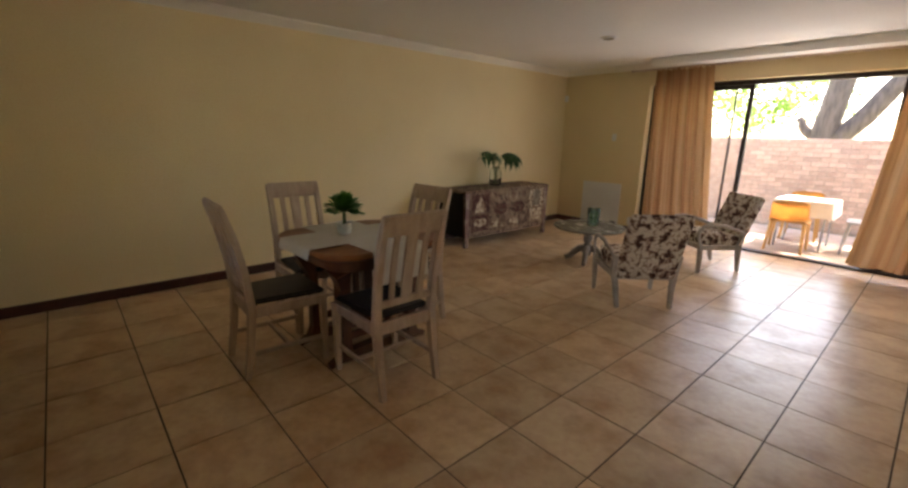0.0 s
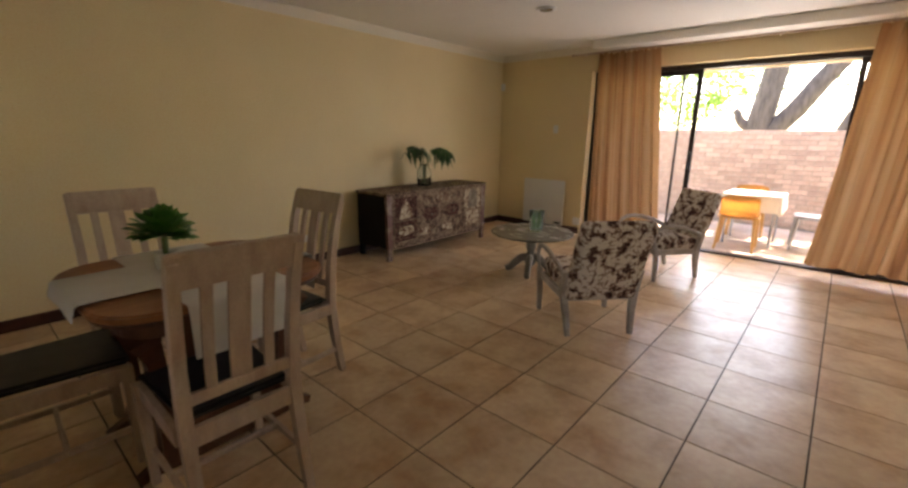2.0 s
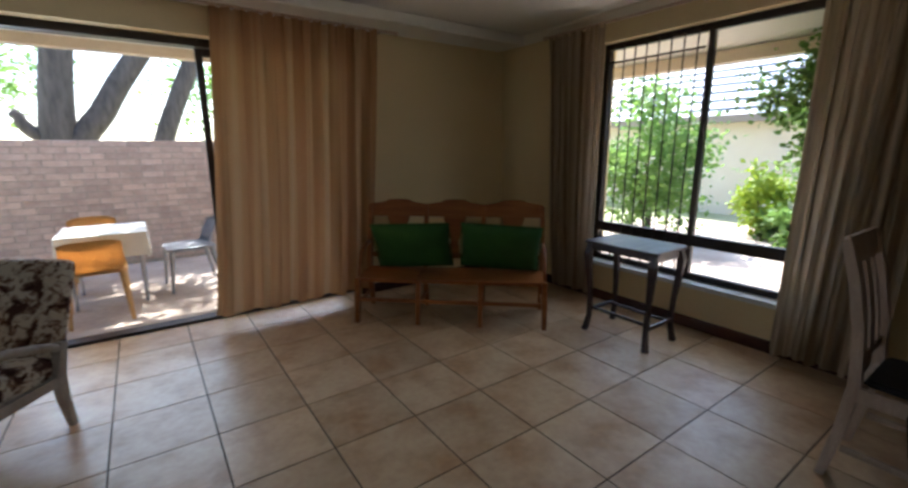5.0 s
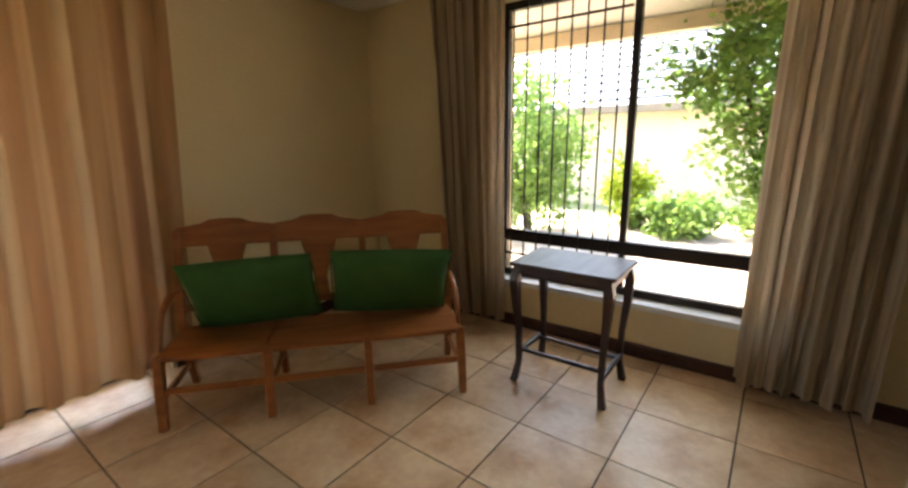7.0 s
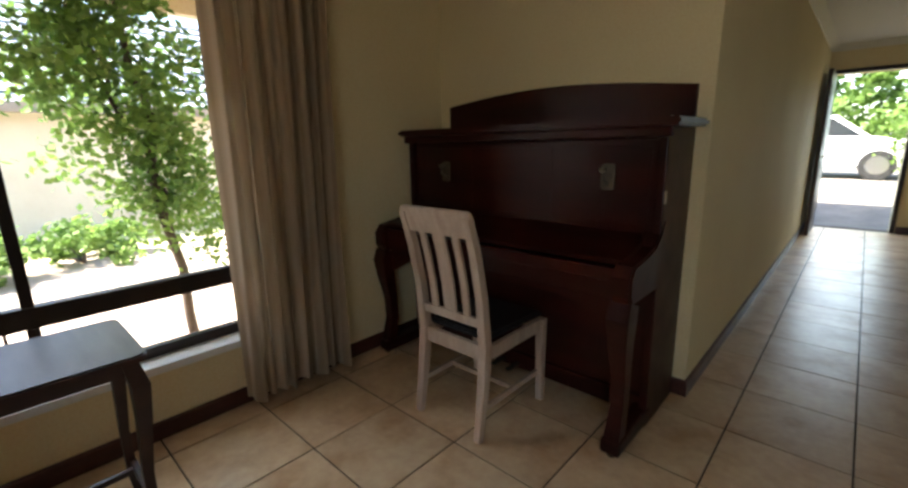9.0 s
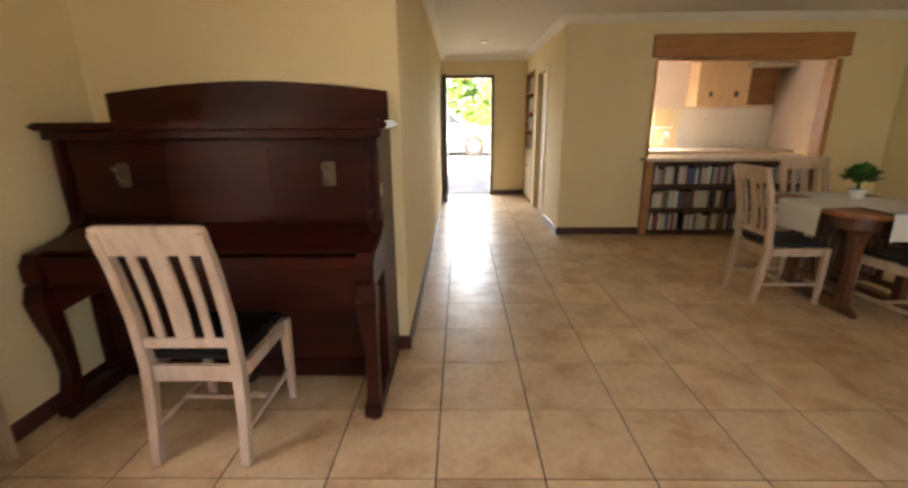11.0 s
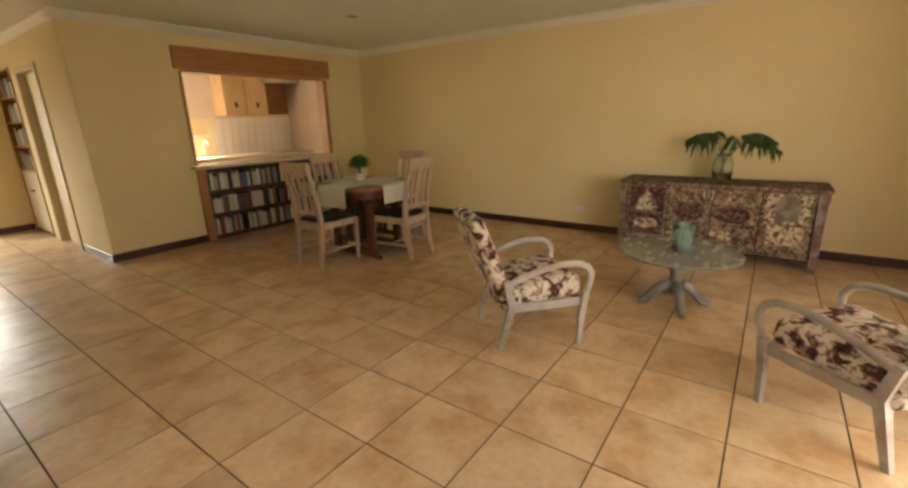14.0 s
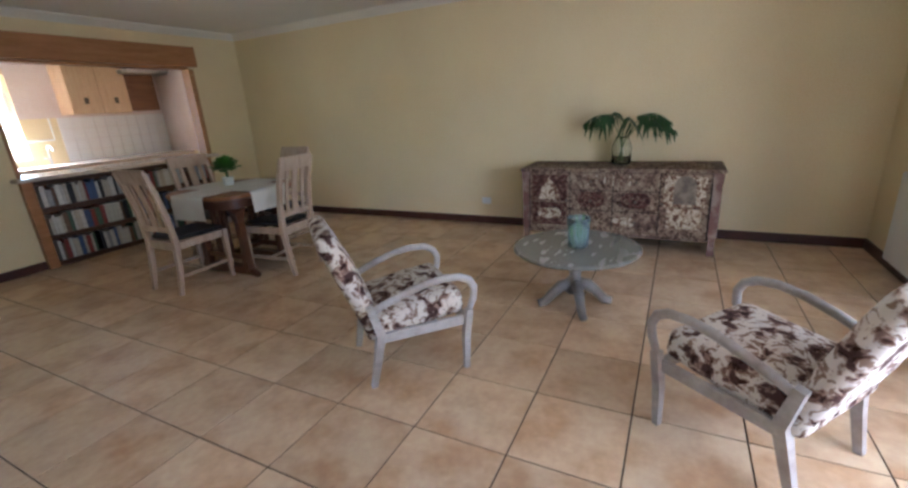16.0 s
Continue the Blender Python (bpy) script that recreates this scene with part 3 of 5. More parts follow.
for z in (0.86, 1.17, 1.47, 1.78, 2.095):
    part("shelf", box(NX - 0.30, NY0 + 0.025, z, NX + 0.008, NY1 - 0.025, z + 0.024, 0.003), M_PINE, niche)
for y0, y1 in ((NY0 + 0.027, -5.908), (-5.904, NY1 - 0.027)):
    d = part("cupboard_door", box(NX - 0.02, y0, 0.05, NX, y1, 0.855, 0.004), M_CREAMDOOR, niche)
    part("knob", lathe([(0.006, 0), (0.006, 0.012), (0.014, 0.018), (0.014, 0.026), (0.004, 0.03)], 10, m=pose(NX, y1 - 0.05 if y0 < -6 else y0 + 0.05, 0.6, 0, 90, 0)), M_BRASS, d)
for z in (0.884, 1.194, 1.494, 1.804):
    book_row(NY0 + 0.04, NY1 - 0.04, z, 0.24, lambda s, l, zz: pose(NX - 0.03, s, zz, 0, l * 0, 90), "a shelf of the niche bookcase", "books in the niche bookcase")

# ---------- kitchen hatch ----------
hatch = thing("hatch_surround", "orange pine beam and posts framing the kitchen hatch", "hatch frame", Matrix())
part("beam", box(-4.34, YH, 2.0, -2.22, YH + 0.065, 2.235, 0.006), M_PINE, hatch)
part("soffit", box(HX0, YH - 0.12, 1.975, HX1, YH - 0.002, 1.999), M_PINE, hatch)
part("post", box(HX0 - 0.045, YH - 0.125, 0.92, HX0 + 0.02, YH + 0.03, 1.975, 0.005), M_PINE, hatch)
part("post", box(HX1 - 0.02, YH - 0.125, 0.92, HX1 + 0.012, YH + 0.012, 1.975, 0.005), M_PINE, hatch)
worktop = thing("worktop", "pale speckled stone worktop on the hatch bookshelf", "worktop", Matrix())
part("slab", slab(rounded(2.11, 0.62, 0.02), 0, 0.035, 0.005, m=pose(-3.265, YH - 0.16, 0.885)), M_STONE, worktop)
shelf = thing("bookshelf", "low brown wooden bookshelf full of books under the hatch", "bookshelf", Matrix())
SX0, SX1, SY0, SY1 = HX0 + 0.005, HX1 + 0.02, YH - 0.20, YH + 0.05
part("side", box(SX1 - 0.09, SY0, 0, SX1, SY1 + 0.012, 0.885, 0.004), M_PINE, shelf)
part("side", box(SX0, SY0, 0, SX0 + 0.04, SY1 + 0.012, 0.885, 0.004), M_PINE, shelf)
part("back", box(SX0, SY0 - 0.015, 0.02, SX1, SY0, 0.885), M_SHELF, shelf)
for z in (0.03, 0.30, 0.585, 0.857):
    part("shelf_board", box(SX0 + 0.04, SY0, z - 0.022, SX1 - 0.09, SY1, z + 0.028, 0.003), M_SHELFDARK, shelf)
DIV = -3.22
part("divider", box(DIV - 0.015, SY0, 0.058, DIV + 0.015, SY1 - 0.004, 0.278), M_SHELF, shelf)
part("divider", box(DIV - 0.015, SY0, 0.328, DIV + 0.015, SY1 - 0.004, 0.563), M_SHELF, shelf)
part("divider", box(DIV - 0.015, SY0, 0.613, DIV + 0.015, SY1 - 0.004, 0.835), M_SHELF, shelf)
part("plinth", box(SX0 + 0.04, SY1 - 0.04, 0, SX1 - 0.09, SY1 - 0.03, 0.008), M_SHELFDARK, shelf)
for z in (0.058, 0.328, 0.613):
    for a, b in ((SX0 + 0.05, DIV - 0.02), (DIV + 0.02, SX1 - 0.10)):
        book_row(a, b, z, 0.205, lambda s, l, zz: pose(s, SY1 - 0.025, zz, 0, l * 0, 180), "the shelf under the hatch", "books under the hatch")

# ---------- kitchen beyond the hatch ----------
structure("wall_kitchen_back_lining", box(KX0 - 1.9, YK + 0.0005, 1.50, KX0, YK + 0.0018, ZC), M_KWALL, "pinkish painted kitchen back wall")
lining = structure("wall_kitchen_lining", box(XW + 0.001, YK, 0.9, XW + 0.006, YH - 0.125, ZC), M_KWALL, "pinkish painted kitchen side wall")
win2 = tagged(new("window_2"), "bright kitchen window in a white frame", "window", kind="structure")
for a in ((KX0, YK - 0.14, 1.0, KX0 + 0.05, YK - 0.09, 2.05), (KX1 - 0.05, YK - 0.14, 1.0, KX1, YK - 0.09, 2.05), (KX0 + 0.05, YK - 0.14, 1.0, KX1 - 0.05, YK - 0.09, 1.05), (KX0 + 0.05, YK - 0.14, 2.0, KX1 - 0.05, YK - 0.09, 2.05), ((KX0 + KX1) / 2 - 0.02, YK - 0.14, 1.05, (KX0 + KX1) / 2 + 0.02, YK - 0.09, 2.0)):
    frame_bar(*a, win2, "window_frame", M_WHITE)
part("window_sill", box(KX0, YK - 0.09, 0.985, KX1, YK + 0.02, 1.005), M_SPLASH, win2)
for x in (-3.10, -3.78, -4.46):
    cab = thing("base_cabinet", "pine kitchen base cabinet below the sink worktop", "cabinet", Matrix(), "kitchen base cabinets")
    part("body", box(x - 0.335, YK + 0.002, 0.1, x + 0.335, YK + 0.54, 0.865), M_KCAB, cab)
    part("plinth", box(x - 0.335, YK + 0.002, 0.0, x + 0.335, YK + 0.48, 0.1), M_SHELF, cab)
    for s in (-1, 1):
        d = part("door", box(x + (0.004 if s > 0 else -0.331), YK + 0.54, 0.12, x + (0.331 if s > 0 else -0.004), YK + 0.56, 0.85, 0.004), M_KCAB, cab)
        part("handle", sweep([(x + s * 0.05, YK + 0.56, 0.66), (x + s * 0.05, YK + 0.585, 0.67), (x + s * 0.05, YK + 0.585, 0.75), (x + s * 0.05, YK + 0.56, 0.76)], 0.006, 6), M_BRASS, d)
kw = thing("worktop", "pale stone worktop along the kitchen wall", "worktop", Matrix())
part("slab", box(XW + 0.01, YK + 0.002, 0.865, -1.45, YK + 0.60, 0.90, 0.005), M_STONE, kw)
splash = structure("wall_splashback", box(XW + 0.01, YK + 0.001, 0.90, -3.55, YK + 0.004, 1.50), M_KWALL, "white tiled splashback")
for i in range(10):
    for j in range(4):
        x0 = XW + 0.012 + i * 0.145
        if x0 + 0.14 < -3.55:
            part("tile", box(x0, YK + 0.004, 0.903 + j * 0.15, x0 + 0.142, YK + 0.010, 0.903 + j * 0.15 + 0.147, 0.0015), M_SPLASH, splash)
for x in (-3.81, -4.185):
    cab = thing("wall_cabinet", "honey pine kitchen wall cabinet with a brass handle", "cabinet", Matrix(), "kitchen wall cabinets")
    part("body", box(x - 0.186, YK + 0.002, 1.53, x + 0.186, YK + 0.32, 2.22), M_KCAB, cab)
    d = part("door", box(x - 0.183, YK + 0.32, 1.535, x + 0.183, YK + 0.34, 2.215, 0.005), M_KCAB, cab)
    part("panel", box(x - 0.13, YK + 0.34, 1.60, x + 0.13, YK + 0.347, 2.145, 0.004), M_KCAB, d)
    part("handle", box(x - 0.025, YK + 0.347, 1.66, x + 0.025, YK + 0.362, 1.74, 0.006), M_BRASS, d)
hood = thing("extractor_hood", "steel extractor hood below a brown wooden chimney box", "extractor hood", Matrix())
part("canopy", slab([(-0.33, 0), (0.33, 0), (0.33, 0.46), (0.28, 0.5), (-0.28, 0.5), (-0.33, 0.46)], 0, 0.055, 0.006, m=pose(-4.62, YK + 0.002, 2.06)), M_STEEL, hood)
part("chimney_box", box(-4.80, YK + 0.002, 1.55, -4.375, YK + 0.30, 2.06), M_SHELF, hood, "brown wooden panel")
part("flue", box(-4.76, YK + 0.002, 2.116, -4.48, YK + 0.26, ZC), M_STEEL, hood)
pipe = thing("wall_pipe", "white water pipe running along the kitchen wall", "pipe", Matrix())
part("tube", sweep([(-3.45, YK + 0.03, 1.5), (-3.45, YK + 0.03, 1.22), (-2.98, YK + 0.03, 1.22)], 0.012, 8), M_WHITE, pipe)
tap = thing("kitchen_tap", "chrome mixer tap standing on the kitchen worktop", "tap", Matrix())
part("spout", sweep([(-3.3, YK + 0.12, 0.90), (-3.3, YK + 0.12, 1.10), (-3.3, YK + 0.16, 1.15), (-3.3, YK + 0.24, 1.14), (-3.3, YK + 0.27, 1.08)], 0.012, 8), M_STEEL, tap)
part("lever", sweep([(-3.3, YK + 0.12, 0.97), (-3.24, YK + 0.13, 1.0)], 0.008, 6), M_STEEL, tap)

# ---------- wall fittings ----------
heater = thing("panel_heater", "flat white electric panel heater on the wall", "heater", Matrix())
part("panel", slab(rounded(0.66, 0.64, 0.015), 0, 0.025, 0.004, m=Matrix.Translation((-4.18, YN - 0.025, 0.40)) @ UPY), M_WHITE, heater)
part("bracket", box(-4.4, YN - 0.03, 0.3, -3.95, YN, 0.34), M_WHITE, heater)
part("control", box(-3.98, YN - 0.056, 0.10, -3.88, YN - 0.050, 0.13, 0.002), M_BLACKPL, heater)


def fitting(name, label, cat, m, w, h, keys):
    ob = thing(name, label, cat, m)
    part("plate", slab(rounded(w, h, 0.008), 0, 0.008, 0.002), M_WHITE, ob)
    for k in range(keys):
        part("switch", box(-0.012 + (k - (keys - 1) / 2) * 0.04, -0.02, 0.008, 0.012 + (k - (keys - 1) / 2) * 0.04, 0.02, 0.013, 0.002), M_WHITE, ob)
    return ob


fitting("light_switch", "small cream light switch plate on the wall", "switch", pose(-4.07, YN, 1.42, 90, 0, 0), 0.075, 0.11, 1)
fitting("wall_socket", "white double wall socket above the skirting", "socket", pose(-3.66, YN, 0.17, 90, 0, 0), 0.11, 0.11, 2)
fitting("wall_socket", "white wall socket above the skirting beside the sideboard", "socket", pose(XW, 0.30, 0.27, 90, 0, 90), 0.11, 0.075, 2)
pir = thing("motion_sensor", "small white alarm sensor high in the corner", "sensor", pose(XW + 0.05, YN - 0.05, 2.02, 0, 0, 45))
part("housing", slab(rounded(0.06, 0.045, 0.012), -0.05, 0.05, 0.006), M_WHITE, pir)
part("mount", sweep([(0, 0.02, 0), (0, 0.075, 0)], 0.008, 8), M_WHITE, pir)
M_LAMPIN = mat("lamp_reflector", (0.5, 0.5, 0.48), 0.25, metal=0.8, scale=6)
for x, y in ((-3.2, 1.78), (-3.28, -1.62), (-0.48, -4.95)):
    dl = thing("downlight", "round recessed white downlight, switched off, in the ceiling", "ceiling light", pose(x, y, ZC), "downlights")
    part("ring", lathe([(0.060, -0.001), (0.062, -0.011), (0.080, -0.013), (0.090, -0.009), (0.093, -0.001)], 28), M_WHITE, dl)
    part("reflector", lathe([(0.001, -0.0135), (0.03, -0.015), (0.056, -0.0145), (0.058, -0.0132)], 24), M_LAMPIN, dl)

# ---------- dining chairs ----------


def dining_chair(m, label, group="dining chairs"):
    """Front towards +y; rear feet at y = -0.26."""
    ob = thing("dining_chair", label, "chair", m, group)
    for s in (-1, 1):
        part("leg", sweep([(s * 0.185, -0.26, 0), (s * 0.184, -0.225, 0.22), (s * 0.182, -0.205, 0.43), (s * 0.182, -0.225, 0.65), (s * 0.182, -0.265, 0.85), (s * 0.183, -0.31, 1.0)],
                          [0.016, 0.019, 0.021, 0.019, 0.018, 0.016], square=True, up=(1, 0, 0)), M_LIMED, ob)
        part("leg", sweep([(s * 0.205, 0.205, 0), (s * 0.205, 0.205, 0.25), (s * 0.205, 0.205, 0.435)], [0.015, 0.018, 0.021], square=True, up=(1, 0, 0)), M_LIMED, ob)
        part("seat_rail", box(s * 0.20 - 0.012, -0.19, 0.375, s * 0.20 + 0.012, 0.19, 0.435, 0.003), M_LIMED, ob)
        part("stretcher", box(s * 0.195 - 0.009, -0.21, 0.14, s * 0.195 + 0.009, 0.19, 0.165, 0.003), M_LIMED, ob)
    part("seat_rail", box(-0.185, 0.195, 0.375, 0.185, 0.22, 0.435, 0.003), M_LIMED, ob)
    part("seat_rail", box(-0.165, -0.215, 0.36, 0.165, -0.192, 0.43, 0.003), M_LIMED, ob)
    part("stretcher", box(-0.19, -0.02, 0.142, 0.19, -0.002, 0.163, 0.003), M_LIMED, ob)
    part("seat", slab([(-0.175, -0.185), (0.175, -0.185), (0.20, 0.215), (0.19, 0.225), (-0.19, 0.225), (-0.20, 0.215)], 0.437, 0.468, 0.012), M_BLACKSEAT, ob, "black upholstered drop-in seat")
    lean = pose(0, -0.298, 0.965, 15, 0, 0)
    part("top_rail", slab([(-0.20, -0.055), (0.20, -0.055), (0.20, 0.052), (0.185, 0.06), (-0.185, 0.06), (-0.20, 0.052)], -0.011, 0.012, 0.004, m=lean @ pose(0, 0, 0, 90, 0, 0)), M_LIMED, ob)
    part("back_rail", box(-0.163, -0.228, 0.515, 0.163, -0.208, 0.555, 0.003), M_LIMED, ob)
    for x, w in ((-0.095, 0.017), (0.0, 0.034), (0.095, 0.017)):
        part("slat", sweep([(x, -0.217, 0.553), (x, -0.232, 0.68), (x, -0.258, 0.81), (x, -0.285, 0.915)], w, square=True, flat=0.18 * 0.034 / w, up=(0, 1, 0)), M_LIMED, ob)
    return ob


dining_chair(pose(-2.57, -1.47, 0, 0, 0, 90), "limed wooden slat-back chair with a black seat at the table")
dining_chair(pose(-3.17, -1.87, 0, 0, 0, -2), "limed wooden slat-back chair pulled up before the hatch bookshelf")
dining_chair(pose(-3.12, -0.96, 0, 0, 0, 185), "limed wooden slat-back chair on the sideboard end of the table")
dining_chair(pose(-3.60, -1.45, 0, 0, 0, -92), "limed wooden slat-back chair between table and plain wall")
dining_chair(pose(0.965, 0.10, 0, 0, 0, 180), "limed wooden slat-back chair drawn up to the piano", "dining chairs")

# ---------- dining table ----------
TX, TY, TZ = -3.02, -1.36, 0.755
table = thing("dining_table", "square red-brown wooden dining table with rounded corners", "table", pose(TX, TY, 0, 0, 0, 2))
part("tabletop", slab(rounded(0.87, 0.87, 0.20, 8), TZ - 0.032, TZ, 0.008), M_TABLEWOOD, table)
part("edge_moulding", slab(rounded(0.845, 0.845, 0.19, 8), TZ - 0.052, TZ - 0.033, 0.006), M_TABLEDARK, table)
part("apron", slab(rounded(0.72, 0.72, 0.17, 8), TZ - 0.125, TZ - 0.053, 0.004), M_TABLEDARK, table)
for sx in (-1, 1):
    for sy in (-1, 1):
        part("leg", sweep([(sx * 0.21, sy * 0.26, 0.05), (sx * 0.20, sy * 0.25, 0.12), (sx * 0.20, sy * 0.25, 0.32), (sx * 0.21, sy * 0.26, 0.50), (sx * 0.235, sy * 0.285, 0.58), (sx * 0.25, sy * 0.30, TZ - 0.126)],
                          [0.036, 0.031, 0.028, 0.031, 0.042, 0.056], square=True, up=(1, 0, 0)), M_TABLEDARK, table)
    for y in (-0.10, -0.025, 0.05):
        part("side_slat", box(sx * 0.20 - 0.010, y, 0.20, sx * 0.20 + 0.010, y + 0.05, TZ - 0.126, 0.003), M_TABLEDARK, table)
    part("side_rail", box(sx * 0.20 - 0.014, -0.22, 0.15, sx * 0.20 + 0.014, 0.22, 0.199, 0.004), M_TABLEDARK, table)
    part("foot", sweep([(sx * 0.205, -0.37, 0.018), (sx * 0.205, -0.30, 0.042), (sx * 0.205, -0.2, 0.056), (sx * 0.205, 0.0, 0.062), (sx * 0.205, 0.2, 0.056), (sx * 0.205, 0.30, 0.042), (sx * 0.205, 0.37, 0.018)],
                       [0.017, 0.024, 0.034, 0.036, 0.034, 0.024, 0.017], square=True, up=(1, 0, 0)), M_TABLEDARK, table)
part("stretcher", box(-0.186, -0.03, 0.155, 0.186, 0.03, 0.195, 0.005), M_TABLEDARK, table)


def runner(name, w, l, drops, turn, z, seed, label):
    """A cloth strip laid over the table and hanging down at both ends."""
    own = bmesh.new()
    half, n = l / 2, 12
    ends = [[(-half - 0.020, -d), (-half - 0.018, -d * 0.6), (-half - 0.014, -0.03), (-half - 0.008, -0.004), (-half + 0.01, 0.0)] for d in drops]
    prof = ends[0] + [(-half + 0.01 + (l - 0.02) * k / 8, 0.0) for k in range(1, 8)]
    prof += [(-p, q) for p, q in ends[1][::-1]]
    for skin in (0.0, 0.0022):
        rows = []
        for i in range(n + 1):
            u = -w / 2 + w * i / n
            rows.append([own.verts.new((u * (1 - 0.0), p * (1 + skin * 3) + 0.006 * math.sin(u * 17 + seed) * min(0, q) / max(drops), z + q + skin)) for p, q in prof])
        for a, b in zip(rows, rows[1:]):
            for k in range(len(prof) - 1):
                own.faces.new((a[k], a[k + 1], b[k + 1], b[k]) if skin else (b[k], b[k + 1], a[k + 1], a[k]))
    ob = thing(name, label, "table cloth", pose(TX, TY, 0, 0, 0, turn), "cloths on the dining table")
    part("cloth", own, M_CLOTH, ob, smooth=True)


runner("table_runner", 0.39, 0.88, (0.20, 0.12), 92, TZ + 0.004, 3, "white cloth runner laid across the dining table")
runner("table_runner", 0.39, 0.88, (0.06, 0.18), 2, TZ + 0.010, 5, "white cloth runner crossing another on the dining table")


def leaf_mesh(own, base, way, length, width, droop, up=Vector((0, 0, 1)), curl=0.15, n=4):
    """One pointed leaf from base along way."""
    side = way.cross(up)
    side = side.normalized() if side.length > 1e-3 else Vector((1, 0, 0))
    nrm = side.cross(way).normalized()
    prev = None
    for i in range(n + 1):
        t = i / n
        c = base + way * length * t + up * (-droop * length * t * t)
        w = width * math.sin(math.pi * min(0.08 + t * 0.9, 0.985)) * 0.5
        row = [own.verts.new(c - side * w + nrm * w * curl), own.verts.new(c), own.verts.new(c + side * w + nrm * w * curl)]
        if prev:
            for k in range(2):
                own.faces.new((prev[k], prev[k + 1], row[k + 1], row[k]))
        prev = row


rnd = random.Random(5)
pl = thing("potted_plant", "bushy bright green plant in a small white pot on the table", "plant", pose(-3.06, -1.45, TZ + 0.0125))
part("pot", lathe([(0.036, 0), (0.043, 0.008), (0.049, 0.062), (0.051, 0.075), (0.046, 0.075), (0.043, 0.066), (0.001, 0.066)], 24), M_POT, pl, "white round pot", True)
fol = bmesh.new()
for ring, (n, e, reach) in enumerate(((13, -0.05, 0.105), (13, 0.28, 0.11), (12, 0.58, 0.105), (10, 0.9, 0.10), (7, 1.2, 0.095), (3, 1.45, 0.09))):
    for k in range(n):
        for layer in (0.35, 0.7, 1.0):
            a, el = 2 * math.pi * (k + 0.5 * (ring % 2) + layer) / n + rnd.uniform(-0.2, 0.2), e + rnd.uniform(-0.15, 0.15)
            d = Vector((math.cos(a) * math.cos(el), math.sin(a) * math.cos(el), math.sin(el)))
            b = Vector((0, 0, 0.150)) + d * reach * (layer - 0.3)
            leaf_mesh(fol, b, (d + Vector((0, 0, 0.18))).normalized(), rnd.uniform(0.055, 0.072), rnd.uniform(0.050, 0.068), rnd.uniform(0, 0.2), curl=0.25, n=4)
part("foliage", fol, M_LEAF2, pl, smooth=True)
part("stem", sweep([(0, 0, 0.064), (0.004, 0, 0.14)], 0.012, 8), M_STEM, pl)

# ---------- armchairs ----------


def toile(name, pale, mid, dark, scale, cut=(0.44, 0.475, 0.53)):
    ma = bpy.data.materials.new(name)
    ma.use_nodes = True
    nt, ns = ma.node_tree, ma.node_tree.nodes
    b = ns["Principled BSDF"]
    tc = ns.new("ShaderNodeTexCoord")
    warp = ns.new("ShaderNodeTexNoise")
    warp.inputs["Scale"].default_value, warp.inputs["Detail"].default_value = scale * 0.7, 2
    nt.links.new(tc.outputs["Object"], warp.inputs["Vector"])
    vm = ns.new("ShaderNodeVectorMath")
    vm.operation = "MULTIPLY_ADD"
    vm.inputs[1].default_value = (0.10, 0.10, 0.10)
    nt.links.new(warp.outputs["Color"], vm.inputs[0])
    nt.links.new(tc.outputs["Object"], vm.inputs[2])
    n1, n2 = ns.new("ShaderNodeTexNoise"), ns.new("ShaderNodeTexNoise")
    n1.inputs["Scale"].default_value, n1.inputs["Detail"].default_value, n1.inputs["Roughness"].default_value = scale, 3.0, 0.55
    n2.inputs["Scale"].default_value, n2.inputs["Detail"].default_value = scale * 2.6, 3.0
    for n in (n1, n2):
        nt.links.new(vm.outputs[0], n.inputs["Vector"])
    r1, r2 = ns.new("ShaderNodeValToRGB"), ns.new("ShaderNodeValToRGB")
    r1.color_ramp.elements[0].position, r1.color_ramp.elements[0].color = cut[0], (*dark, 1)
    r1.color_ramp.elements[1].position, r1.color_ramp.elements[1].color = cut[2], (*pale, 1)
    e = r1.color_ramp.elements.new(cut[1])
    e.color = (*mid, 1)
    r2.color_ramp.elements[0].position, r2.color_ramp.elements[0].color = 0.40, (*mid, 1)
    r2.color_ramp.elements[1].position, r2.color_ramp.elements[1].color = 0.47, (1, 1, 1, 1)
    nt.links.new(n1.outputs[0], r1.inputs[0])
    nt.links.new(n2.outputs[0], r2.inputs[0])
    mx = ns.new("ShaderNodeMix")
    mx.data_type, mx.blend_type = "RGBA", "MULTIPLY"
    mx.inputs[0].default_value = 0.9
    nt.links.new(r1.outputs[0], mx.inputs[6])
    nt.links.new(r2.outputs[0], mx.inputs[7])
    nt.links.new(mx.outputs[2], b.inputs["Base Color"])
    b.inputs["Roughness"].default_value = 0.9
    b.inputs["Specular IOR Level"].default_value = 0.2
    wv = ns.new("ShaderNodeTexNoise")
    wv.inputs["Scale"].default_value = 350
    nt.links.new(tc.outputs["Object"], wv.inputs["Vector"])
    bp = ns.new("ShaderNodeBump")
    bp.inputs["Strength"].default_value, bp.inputs["Distance"].default_value = 0.3, 0.002
    nt.links.new(wv.outputs[0], bp.inputs["Height"])
    nt.links.new(bp.outputs[0], b.inputs["Normal"])
    return ma


